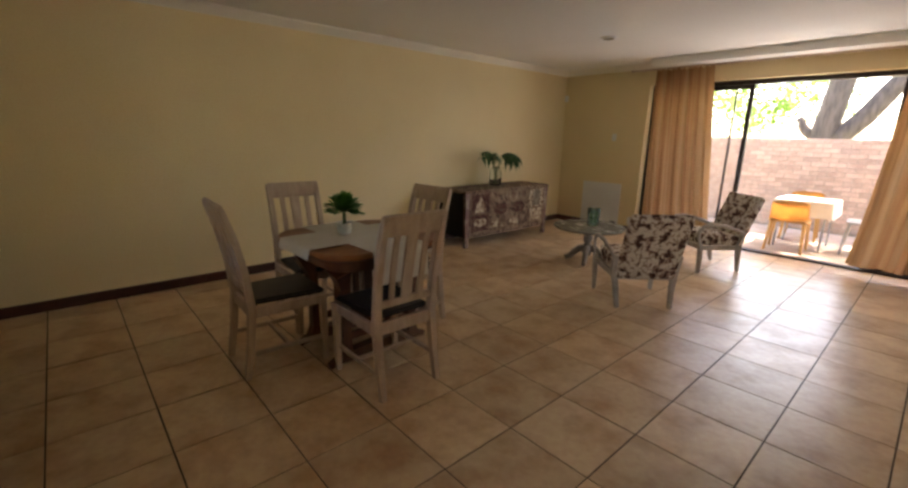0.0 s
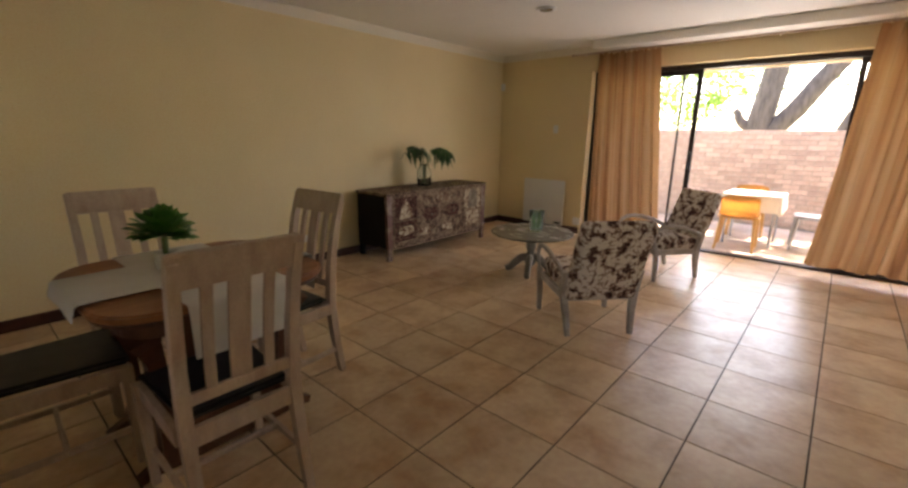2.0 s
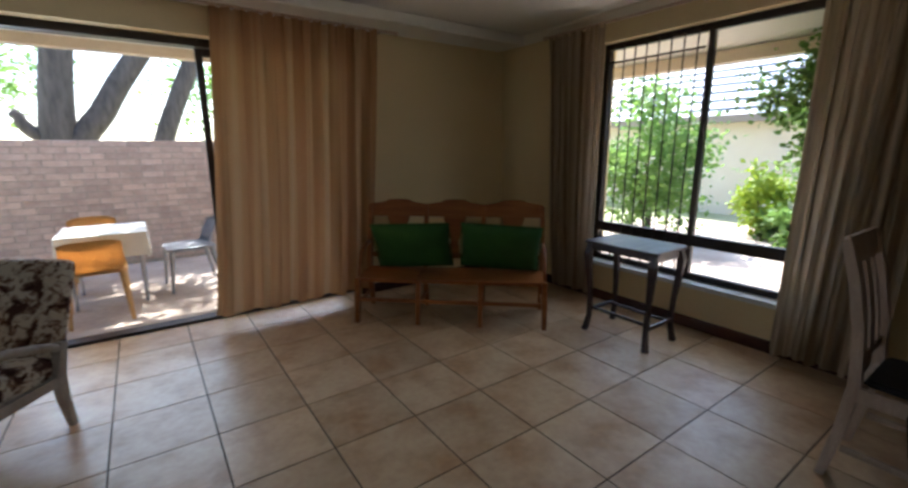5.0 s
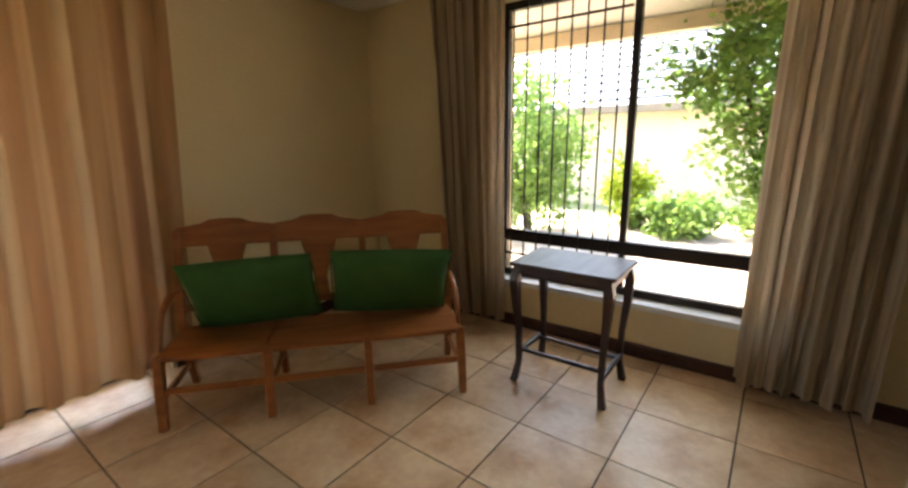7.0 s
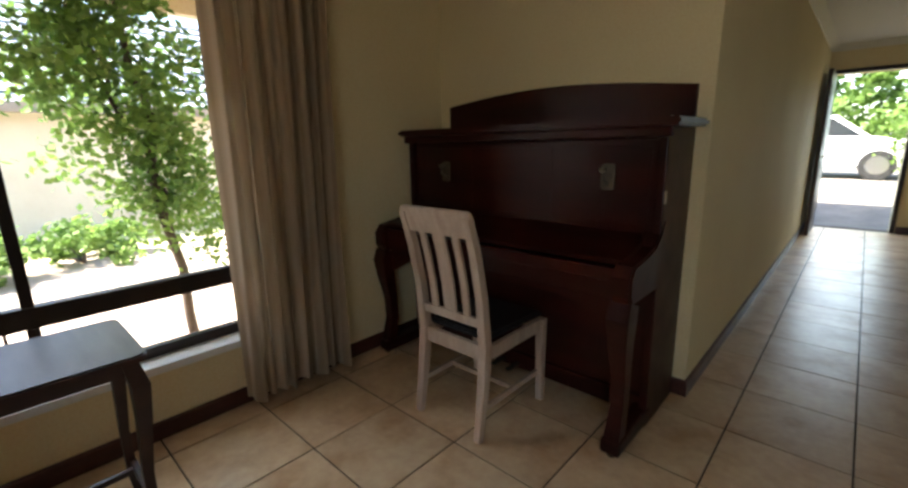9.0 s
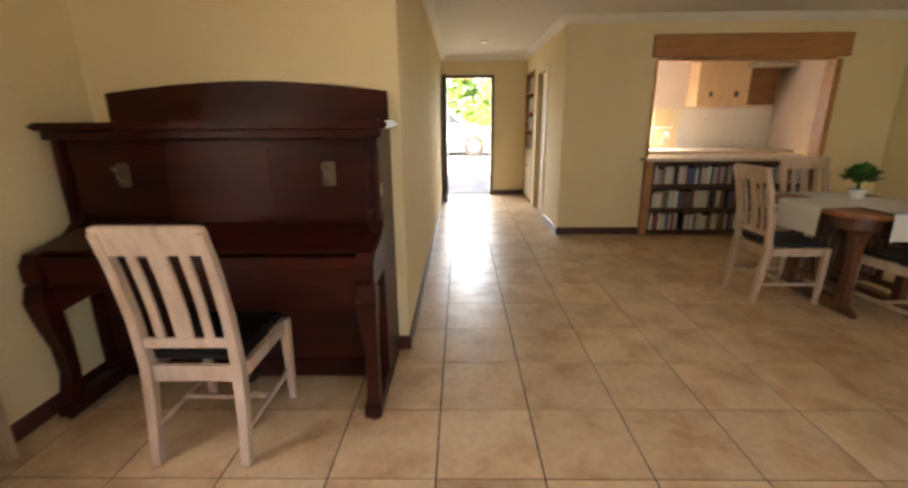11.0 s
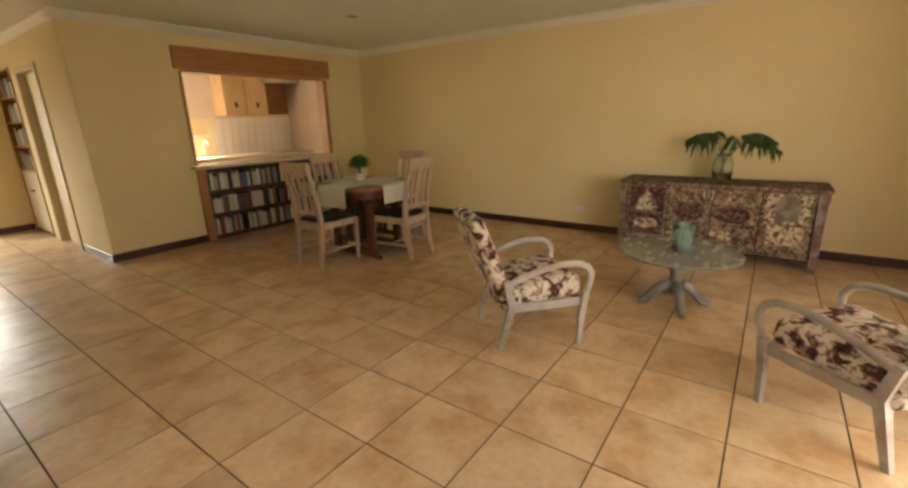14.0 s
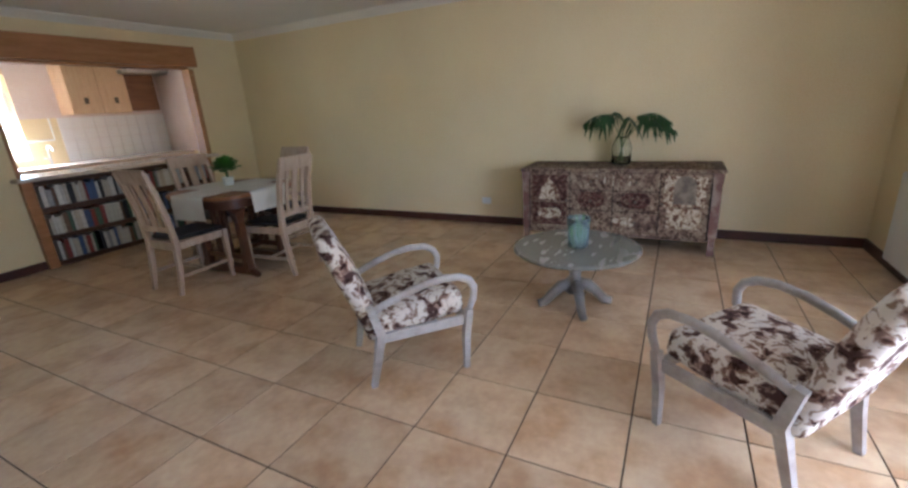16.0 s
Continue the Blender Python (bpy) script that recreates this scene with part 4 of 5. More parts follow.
M_TOILE = toile("brown_toile_cloth", (0.64, 0.57, 0.48), (0.33, 0.215, 0.16), (0.08, 0.038, 0.030), 14.0, (0.41, 0.46, 0.505))


def pad(w, d, h, bulge, n=10):
    """A soft upholstered block, w by d by h, centred, swelling by bulge."""
    own = box(-w / 2, -d / 2, 0, w / 2, d / 2, h)
    bmesh.ops.bevel(own, geom=own.edges[:], offset=min(h * 0.42, 0.035), segments=3, affect="EDGES", profile=0.5)
    bmesh.ops.subdivide_edges(own, edges=[e for e in own.edges if e.calc_length() > 0.1], cuts=5, use_grid_fill=True)
    for v in own.verts:
        k = max(0, 1 - (2 * v.co.x / w) ** 2) * max(0, 1 - (2 * v.co.y / d) ** 2)
        v.co.z += bulge * k * (1 if v.co.z > h * 0.5 else -0.4)
        v.co += Vector((0, 0, 0.004 * noise.noise(v.co * 9)))
    return own


def armchair(m, label):
    """Front towards +y. Feet: rear (+-0.22, -0.25), front (+-0.27, 0.23)."""
    ob = thing("armchair", label, "armchair", m, "armchairs")
    s1 = part("seat", pad(0.50, 0.52, 0.13, 0.03), M_TOILE, ob, "seat in brown and cream figured cloth", True)
    s1.matrix_local = pose(0, 0.0, 0.285, 7, 0, 0)
    s2 = part("backrest", pad(0.50, 0.60, 0.085, 0.025), M_TOILE, ob, "backrest in brown and cream figured cloth", True)
    s2.matrix_local = pose(0, -0.30, 0.545, 110.5, 0, 0) @ pose(0, 0, 0.045, 0, 180, 0)
    for s in (-1, 1):
        part("leg", sweep([(s * 0.225, -0.26, 0), (s * 0.238, -0.225, 0.16), (s * 0.258, -0.20, 0.30), (s * 0.268, -0.24, 0.46)], [0.015, 0.019, 0.023, 0.018], square=True, up=(1, 0, 0)), M_GREYWOOD, ob)
        part("leg", sweep([(s * 0.272, 0.235, 0), (s * 0.274, 0.24, 0.18), (s * 0.277, 0.262, 0.34)], [0.014, 0.018, 0.018], square=True, up=(1, 0, 0)), M_GREYWOOD, ob)
        arm = [(s * 0.277, 0.262, 0.33), (s * 0.28, 0.288, 0.40), (s * 0.283, 0.293, 0.455), (s * 0.285, 0.268, 0.502), (s * 0.287, 0.215, 0.530), (s * 0.288, 0.13, 0.537), (s * 0.286, 0.03, 0.524), (s * 0.282, -0.08, 0.493), (s * 0.276, -0.17, 0.460), (s * 0.27, -0.235, 0.428)]
        part("armrest", sweep(arm, [0.017] + [0.021] * 8 + [0.018], 10, flat=0.62, up=(1, 0, 0)), M_GREYWOOD, ob, "bent grey-washed wooden hoop arm", True)
        part("seat_rail", box(s * 0.262 - 0.012, -0.20, 0.255, s * 0.262 + 0.012, 0.25, 0.305, 0.004), M_GREYWOOD, ob)
    part("seat_rail", box(-0.25, 0.232, 0.262, 0.25, 0.256, 0.31, 0.004), M_GREYWOOD, ob)
    part("seat_rail", box(-0.245, -0.215, 0.24, 0.245, -0.192, 0.29, 0.004), M_GREYWOOD, ob)
    return ob


armchair(pose(-2.235, 0.955, 0, 0, 0, 48), "low bentwood armchair in brown figured cloth facing the coffee table")
armchair(pose(-2.215, 2.60, 0, 0, 0, 143.5), "low bentwood armchair in brown figured cloth beside the sliding door")

# ---------- coffee table ----------
CX, CY, CZ = -3.16, 1.69, 0.425
ct = thing("coffee_table", "round grey-washed pedestal coffee table with splayed feet", "coffee table", pose(CX, CY, 0))
M_CTOP = mat("grey_table_top", (0.215, 0.205, 0.178), 0.25, scale=5, fine=60, stretch=(1, 3, 1), color2=(0.20, 0.188, 0.162), bump=0.04, spec=0.5)
M_CFOOT = mat("dark_grey_washed_wood", (0.30, 0.27, 0.24), 0.4, scale=5, fine=45, color2=(0.15, 0.125, 0.105), bump=0.12)
part("tabletop", lathe([(0.355, CZ - 0.028), (0.39, CZ - 0.026), (0.403, CZ - 0.016), (0.403, CZ - 0.008), (0.392, CZ)], 48), M_CTOP, ct)
part("pedestal", lathe([(0.055, 0.10), (0.062, 0.14), (0.045, 0.18), (0.034, 0.22), (0.05, 0.27), (0.042, 0.32), (0.034, 0.36), (0.07, 0.39), (0.11, CZ - 0.028)], 20), M_CFOOT, ct, smooth=True)
for k in range(4):
    a = radians(25 + 90 * k)
    c, s = math.cos(a), math.sin(a)
    part("foot", sweep([(0.03 * c, 0.03 * s, 0.16), (0.09 * c, 0.09 * s, 0.145), (0.15 * c, 0.15 * s, 0.09), (0.20 * c, 0.20 * s, 0.035), (0.245 * c, 0.245 * s, 0.022)], [0.036, 0.035, 0.031, 0.028, 0.024], 10, flat=1.15), M_CFOOT, ct, smooth=True)
vs = thing("glass_vase", "aqua green glass vase standing on the coffee table", "vase", pose(CX + 0.03, CY + 0.02, CZ))
part("glass", lathe([(0.05, 0.0), (0.062, 0.01), (0.066, 0.10), (0.074, 0.20), (0.070, 0.20), (0.062, 0.10), (0.056, 0.016), (0.001, 0.014)], 28), M_AQUA, vs, smooth=True)
gr = bmesh.new()
rnd = random.Random(8)
for k in range(6):
    a = rnd.uniform(0, 6.28)
    leaf_mesh(gr, Vector((0.03 * math.cos(a) * rnd.random(), 0.03 * math.sin(a), 0.02)), Vector((math.cos(a) * 0.25, math.sin(a) * 0.25, 1)).normalized(), rnd.uniform(0.15, 0.27), 0.018, 0.05, n=4)
part("leaves", gr, M_LEAF2, vs, smooth=True)

# ---------- sideboard ----------
M_SB = toile("pasted_print_paper", (0.34, 0.265, 0.18), (0.22, 0.148, 0.10), (0.10, 0.062, 0.046), 20.0, (0.36, 0.47, 0.66))
M_SBPRINT = toile("maroon_print_paper", (0.21, 0.14, 0.095), (0.115, 0.044, 0.033), (0.05, 0.021, 0.017), 28.0, (0.36, 0.50, 0.64))
M_SBOLIVE = mat("olive_print_paper", (0.24, 0.20, 0.145), 0.8, scale=14, color2=(0.14, 0.11, 0.08), mix_at=(0.4, 0.6))
M_SBDARK = mat("near_black_brown_paint", (0.008, 0.006, 0.006), 0.75, scale=5, color2=(0.016, 0.010, 0.009), spec=0.25)
M_SBRED = mat("aged_maroon_edge", (0.16, 0.075, 0.055), 0.45, scale=9, fine=70, color2=(0.28, 0.215, 0.165), mix_at=(0.45, 0.6))
M_PALEPRINT = toile("pale_print_paper", (0.58, 0.51, 0.38), (0.38, 0.28, 0.18), (0.16, 0.085, 0.055), 24.0)
BX0, BX1, BY0, BY1, BZ = XW + 0.06, -4.42, 0.90, 2.60, 0.73
sb = thing("sideboard", "long sideboard pasted over with old brown and cream prints", "sideboard", Matrix())
part("body", box(BX0, BY0 + 0.03, 0.13, BX1 - 0.03, BY1 - 0.03, BZ - 0.03, 0.004), M_SBDARK, sb, "near-black painted carcass")
part("top", slab(rounded(BX1 - BX0, BY1 - BY0, 0.02), 0, 0.03, 0.008, m=pose((BX0 + BX1) / 2, (BY0 + BY1) / 2, BZ - 0.03)), M_SB, sb)
part("lower_rail", box(BX1 - 0.045, BY0 + 0.09, 0.115, BX1 - 0.022, BY1 - 0.09, 0.165, 0.005), M_SB, sb)
for y in (BY0 + 0.055, BY1 - 0.055):
    post = bmesh.new()
    for z0, z1, k in ((0.0, 0.05, 0.030), (0.05, 0.17, 0.026), (0.17, 0.62, 0.034), (0.62, BZ - 0.03, 0.040)):
        box(BX1 - 0.05, y - k, z0, BX1 - 0.016 + k * 0.3, y + k, z1, 0.006, bm=post)
    part("corner_post", post, M_SBRED, sb)
    part("leg", sweep([(BX0 + 0.04, y, 0), (BX0 + 0.04, y, 0.13)], 0.024, square=True, up=(1, 0, 0)), M_SBDARK, sb)
ys = [BY0 + 0.095 + k * (BY1 - BY0 - 0.19) / 4 for k in range(5)]
for k in range(4):
    a, b = ys[k] + 0.004, ys[k + 1] - 0.004
    if k in (0, 3):
        d = part("door", box(BX1 - 0.03, a, 0.17, BX1 - 0.008, b, BZ - 0.035, 0.004), M_SB, sb)
        mid = (a + b) / 2
        if k == 3:
            part("print_panel", box(BX1 - 0.008, a + 0.03, 0.42, BX1 - 0.005, b - 0.03, 0.675), M_PALEPRINT, d)
            arch = [(0.085 * math.cos(radians(t)), 0.10 + 0.09 * math.sin(radians(t))) for t in range(0, 181, 15)] + [(-0.085, -0.05), (0.085, -0.05)]
            part("print_arch", slab(arch, 0, 0.002, m=Matrix.Translation((BX1 - 0.005, mid, 0.49)) @ UPX), M_SBOLIVE, d)
            part("print_panel", box(BX1 - 0.008, a + 0.06, 0.23, BX1 - 0.005, b - 0.05, 0.40), M_PALEPRINT, d)
        else:
            part("print_panel", box(BX1 - 0.008, a + 0.02, 0.43, BX1 - 0.0065, b - 0.02, 0.675), M_SBPRINT, d)
            part("print_panel", box(BX1 - 0.008, a + 0.02, 0.20, BX1 - 0.0065, b - 0.02, 0.415), M_SBPRINT, d)
            tri = [(-0.10, -0.08), (0.10, -0.08), (0.07, 0.04), (0.025, 0.09), (0.0, 0.14), (-0.025, 0.09), (-0.07, 0.04)]
            part("print_figure", slab(tri, 0, 0.003, m=Matrix.Translation((BX1 - 0.008, mid, 0.52)) @ UPX), M_PALEPRINT, d)
            part("print_figure", slab(rounded(0.22, 0.10, 0.045), 0, 0.003, m=Matrix.Translation((BX1 - 0.008, mid, 0.31)) @ UPX), M_PALEPRINT, d)
        part("knob", lathe([(0.005, 0), (0.006, 0.01), (0.013, 0.016), (0.012, 0.024), (0.003, 0.028)], 10, m=pose(BX1 - 0.008, b - 0.02 if k == 0 else a + 0.02, 0.44, 0, 90, 0)), M_BRASS, d)
    else:
        for z0, z1 in ((0.17, 0.352), (0.358, 0.535), (0.541, BZ - 0.035)):
            d = part("drawer", box(BX1 - 0.03, a, z0, BX1 - 0.008, b, z1, 0.004), M_SB, sb)
            part("knob", lathe([(0.005, 0), (0.006, 0.01), (0.013, 0.016), (0.012, 0.024), (0.003, 0.028)], 10, m=pose(BX1 - 0.008, (a + b) / 2, (z0 + z1) / 2, 0, 90, 0)), M_BRASS, d)
            if z0 < 0.3:
                part("print_figure", slab(rounded(0.19, 0.08, 0.035), 0, 0.003, m=Matrix.Translation((BX1 - 0.008, (a + b) / 2 - 0.09, (z0 + z1) / 2)) @ UPX), M_PALEPRINT, d)
            elif z0 < 0.5:
                part("print_figure", slab(rounded(0.24, 0.14, 0.068), 0, 0.003, m=Matrix.Translation((BX1 - 0.008, (a + b) / 2, (z0 + z1) / 2 + 0.01)) @ UPX), M_SBPRINT, d)
for k in range(6):
    y = ys[2] - 0.22 + k * 0.07
    part("print_column", box(BX1 - 0.008, y, 0.585, BX1 - 0.004, y + 0.014, 0.675), M_PALEPRINT, sb)

jar = thing("glass_jar", "clear glass jar of large split leaves on the sideboard", "vase", pose(-4.74, 1.77, BZ))
part("glass", lathe([(0.07, 0.0), (0.085, 0.012), (0.088, 0.16), (0.07, 0.21), (0.056, 0.235), (0.060, 0.25), (0.055, 0.25), (0.051, 0.235), (0.066, 0.205), (0.083, 0.155), (0.080, 0.018), (0.001, 0.016)], 28), M_GLASS, jar, smooth=True)


def split_leaf(own, tip_dir, base, size, roll):
    """A drooping leaf cut into fingers on both sides of its rib."""
    d = Vector(tip_dir).normalized()
    side = d.cross(Vector((0, 0, 1))).normalized()
    pts = []
    for i in range(9):
        t = i / 8
        pts.append(base + d * size * t + Vector((0, 0, 1)) * (0.10 * size * math.sin(math.pi * t) - 0.28 * size * t * t))
    sweep(pts, [0.005 - 0.0004 * i for i in range(9)], 5, bm=own)
    for i in range(1, 9):
        t = i / 8
        ln = size * (0.50 * math.sin(math.pi * (0.18 + 0.70 * t)) + 0.06) * (0.8 + 0.45 * math.sin(i * 2.3 + size * 40))
        for s in (-1, 1):
            w = (side * s * 0.85 + d * 0.45 + Vector((0, 0, -0.15 + roll * s - 0.5 * abs(math.sin(i * 1.7 + s))))).normalized()
            leaf_mesh(own, pts[i], w, ln, size * (0.15 if i % 2 else 0.11), 0.95, curl=0.1, n=4)


lv = bmesh.new()
for tip, base, size, roll in (((0.15, -1, 0.15), (0, -0.08, 0.42), 0.27, 0.1), ((0.5, -0.6, 0.05), (0.03, -0.06, 0.41), 0.20, -0.1), ((0.3, 0.9, 0.1), (0, 0.14, 0.42), 0.28, 0.1),
                              ((0.1, 1, -0.1), (0.0, 0.20, 0.38), 0.24, -0.15), ((0.8, 0.3, 0.0), (0.06, 0.03, 0.41), 0.26, 0.0), ((0.6, 0.7, 0.0), (0.05, 0.12, 0.42), 0.24, -0.1), ((0.7, -0.5, 0.1), (0.04, -0.08, 0.43), 0.24, 0.1), ((-0.5, -0.4, 0.3), (-0.04, -0.03, 0.42), 0.18, 0.1)):
    split_leaf(lv, tip, Vector(base), size * 0.9, roll)
part("leaves", lv, M_LEAF, jar, "dark green split leaves")
for q in ((0, -0.10, 0.40), (0.03, -0.06, 0.41), (0, 0.14, 0.40), (0.0, 0.20, 0.38), (0.06, 0.03, 0.39), (-0.04, -0.03, 0.42)):
    part("stem", sweep([(q[0] * 0.3, -q[1] * 0.2, 0.02), (q[0] * 0.4, q[1] * 0.15, 0.22), (q[0] * 0.8, q[1] * 0.7, 0.36), q], 0.004, 6), M_STEM, jar)

# ---------- piano ----------
piano = thing("upright_piano", "old dark mahogany upright piano with an arched backboard", "piano", Matrix())
PX0, PX1, PB = 0.275, 1.80, YP + 0.025
part("body", box(PX0 + 0.03, PB, 0.12, PX1 - 0.03, -0.27, 1.32, 0.004), M_MAHOG, piano)
for x in (PX0, PX1 - 0.035):
    part("side_panel", box(x, PB - 0.003, 0.0, x + 0.035, -0.215, 1.325, 0.006), M_MAHOG, piano)
part("lid", slab([(PX0 - 0.05, PB - 0.005), (PX1 + 0.05, PB - 0.005), (PX1 + 0.05, -0.175), (PX0 - 0.05, -0.175)], 1.327, 1.362, 0.01), M_MAHOG, piano)
part("lid_moulding", box(PX0 - 0.02, -0.215, 1.285, PX1 + 0.02, -0.195, 1.326, 0.006), M_MAHOG, piano)
arch = [(PX0 + 0.0, 0), (PX1 - 0.05, 0)] + [(PX1 - 0.05 - (PX1 - PX0 - 0.05) * k / 14, 0.145 + 0.055 * math.sin(math.pi * k / 14)) for k in range(15)]
part("backboard", slab(arch, 0, 0.025, 0.004, m=Matrix.Translation((0, PB + 0.035, 1.362)) @ UPY), M_MAHOG, piano, "arched mahogany backboard")
up = part("upper_panel", box(PX0 + 0.04, -0.27, 0.88, PX1 - 0.04, -0.245, 1.28, 0.004), M_MAHOG, piano)
for a in ((PX0 + 0.07, 0.92, PX0 + 0.49, 1.25), (PX0 + 0.53, 0.92, PX1 - 0.53, 1.25), (PX1 - 0.49, 0.92, PX1 - 0.07, 1.25)):
    part("inset_panel", box(a[0], -0.246, a[1], a[2], -0.2425, a[3], 0.0015), M_MAHOG, up)
part("fallboard", slab([(PX0 + 0.05, 0), (PX1 - 0.05, 0), (PX1 - 0.05, 0.30), (PX0 + 0.05, 0.30)], 0, 0.02, 0.005, m=pose(0, -0.265, 0.87, -13, 0, 0)), M_MAHOG, piano, "closed sloping keyboard lid")
part("keybed", box(PX0 + 0.02, -0.26, 0.665, PX1 - 0.02, 0.045, 0.745, 0.008), M_MAHOG, piano)
part("key_slip", box(PX0 + 0.06, 0.03, 0.745, PX1 - 0.06, 0.055, 0.795, 0.005), M_MAHOG, piano)
for x in (PX0 - 0.005, PX1 - 0.075):
    chk = [(-0.26, 0.66), (0.06, 0.66), (0.085, 0.70), (0.085, 0.77), (0.05, 0.815), (-0.06, 0.83), (-0.16, 0.85), (-0.22, 0.90), (-0.26, 0.98)]
    part("cheek", slab(chk, 0, 0.08, 0.008, m=Matrix.Translation((x, 0, 0)) @ UPX), M_MAHOG, piano)
    leg = [(x + 0.04, 0.035, 0.66), (x + 0.04, 0.055, 0.60), (x + 0.04, 0.045, 0.50), (x + 0.04, 0.02, 0.36), (x + 0.04, 0.015, 0.22), (x + 0.04, 0.04, 0.10), (x + 0.04, 0.06, 0.035)]
    part("front_leg", sweep(leg, [0.042, 0.045, 0.038, 0.03, 0.028, 0.032, 0.036], square=True, up=(1, 0, 0)), M_MAHOG, piano)
    part("toe_block", box(x, -0.26, 0.02, x + 0.08, 0.095, 0.085, 0.012), M_MAHOG, piano)
    for y in (-0.2, 0.065):
        part("castor", lathe([(0.012, 0), (0.018, 0.004), (0.018, 0.018), (0.010, 0.024)], 10, m=pose(x + 0.04, y, 0)), M_BRASS, piano)
apron = [(PX0 + 0.075, 0.665), (PX1 - 0.075, 0.665)] + [(PX1 - 0.075 - (PX1 - PX0 - 0.15) * k / 16, 0.53 + 0.105 * min(1, math.sin(math.pi * k / 16) * 2.2)) for k in range(17)]
part("curved_apron", slab(apron, 0, 0.022, 0.003, m=Matrix.Translation((0, 0.03, 0)) @ UPY), M_MAHOG, piano)
part("lower_panel", box(PX0 + 0.04, -0.29, 0.13, PX1 - 0.04, -0.262, 0.66, 0.004), M_MAHOG, piano)
part("bottom_board", box(PX0 + 0.035, PB, 0.03, PX1 - 0.035, -0.25, 0.12, 0.005), M_MAHOG, piano)
for x in (0.99, 1.09):
    part("pedal", slab(rounded(0.035, 0.12, 0.015), 0, 0.01, 0.003, m=pose(x, -0.20, 0.055)), M_BRASS, piano)
for x in (0.52, 1.50):
    sc = part("sconce_plate", slab(rounded(0.065, 0.115, 0.015), 0, 0.008, 0.003, m=Matrix.Translation((x, -0.2295, 1.12)) @ UPY), M_BRASS, piano, "aged brass candle sconce")
    part("sconce_arm", sweep([(x, -0.246, 1.10), (x, -0.225, 1.09), (x + 0.012, -0.205, 1.11), (x + 0.012, -0.205, 1.14)], 0.006, 8), M_BRASS, sc)
    part("sconce_cup", lathe([(0.006, 0), (0.018, 0.008), (0.016, 0.02), (0.01, 0.022)], 12, m=pose(x + 0.012, -0.205, 1.14)), M_BRASS, sc)
for z in (1.315, 1.02, 0.74):
    part("hinge", box(PX0 - 0.004, -0.24, z, PX0 - 0.001, -0.215, z + 0.05), M_STEEL, piano)

# ---------- bench with cushions ----------
BA = math.degrees(math.atan2(2.12 - 3.10, 0.95 + 0.15))
bench = thing("wooden_bench", "honey pine three-seat bench set across the room corner", "bench", pose(0.40, 2.61, 0, 0, 0, BA + 180), "")
# local: x along the bench, front towards +y
L = 1.47
for k in range(4):
    x = -L / 2 + L * k / 3
    part("front_leg", sweep([(x, 0.03, 0), (x, 0.0, 0.18), (x, -0.03, 0.355)], [0.017, 0.020, 0.019], square=True, up=(1, 0, 0)), M_BENCH, bench)
    part("back_post", sweep([(x, -0.42, 0), (x, -0.375, 0.2), (x, -0.36, 0.40), (x, -0.41, 0.62), (x, -0.47, 0.88)], [0.017, 0.02, 0.021, 0.019, 0.017], square=True, up=(1, 0, 0)), M_BENCH, bench)
    part("side_rail", box(x - 0.012, -0.35, 0.30, x + 0.012, -0.03, 0.35, 0.003), M_BENCH, bench)
    part("side_stretcher", box(x - 0.009, -0.36, 0.13, x + 0.009, 0.0, 0.158, 0.003), M_BENCH, bench)
    if k in (0, 3):
        part("armrest", sweep([(x, -0.40, 0.58), (x, -0.25, 0.575), (x, -0.14, 0.53), (x, -0.09, 0.44), (x, -0.06, 0.362)], [0.015, 0.018, 0.017, 0.014, 0.012], 8, up=(1, 0, 0)), M_BENCH, bench, smooth=True)
for k in range(3):
    x0, x1 = -L / 2 + L * k / 3 + 0.004, -L / 2 + L * (k + 1) / 3 - 0.004
    xm = (x0 + x1) / 2
    part("seat_panel", slab([(x0, -0.36), (x1, -0.36), (x1, 0.0), (x1 - 0.03, 0.025), (xm, 0.035), (x0 + 0.03, 0.025), (x0, 0.0)], 0.352, 0.370, 0.006), M_BENCH, bench)
    part("front_stretcher", box(x0 + 0.018, -0.005, 0.17, x1 - 0.018, 0.012, 0.202, 0.003), M_BENCH, bench)
    part("front_rail", box(x0 + 0.018, -0.045, 0.323, x1 - 0.018, -0.025, 0.351, 0.003), M_BENCH, bench)
    wv = [(x0 - 0.01, 0.0), (x1 + 0.01, 0.0)] + [(x1 + 0.01 - (x1 - x0 + 0.02) * t / 12, 0.105 + 0.028 * math.sin(math.pi * t / 12) + (0.016 if 3 < t < 9 else 0)) for t in range(13)]
    part("crest_rail", slab(wv, -0.011, 0.011, 0.004, m=pose(0, -0.457, 0.79, 103, 0, 0)), M_BENCH, bench)
    sp = [(xm - 0.05, 0.0), (xm + 0.05, 0.0), (xm + 0.035, 0.12), (xm + 0.075, 0.24), (xm + 0.10, 0.33), (xm - 0.10, 0.33), (xm - 0.075, 0.24), (xm - 0.035, 0.12)]
    part("back_splat", slab(sp, -0.007, 0.007, 0.002, m=pose(0, -0.385, 0.47, 102, 0, 0)), M_BENCH, bench)
    part("back_rail", box(x0 + 0.018, -0.395, 0.445, x1 - 0.018, -0.375, 0.485, 0.003), M_BENCH, bench)


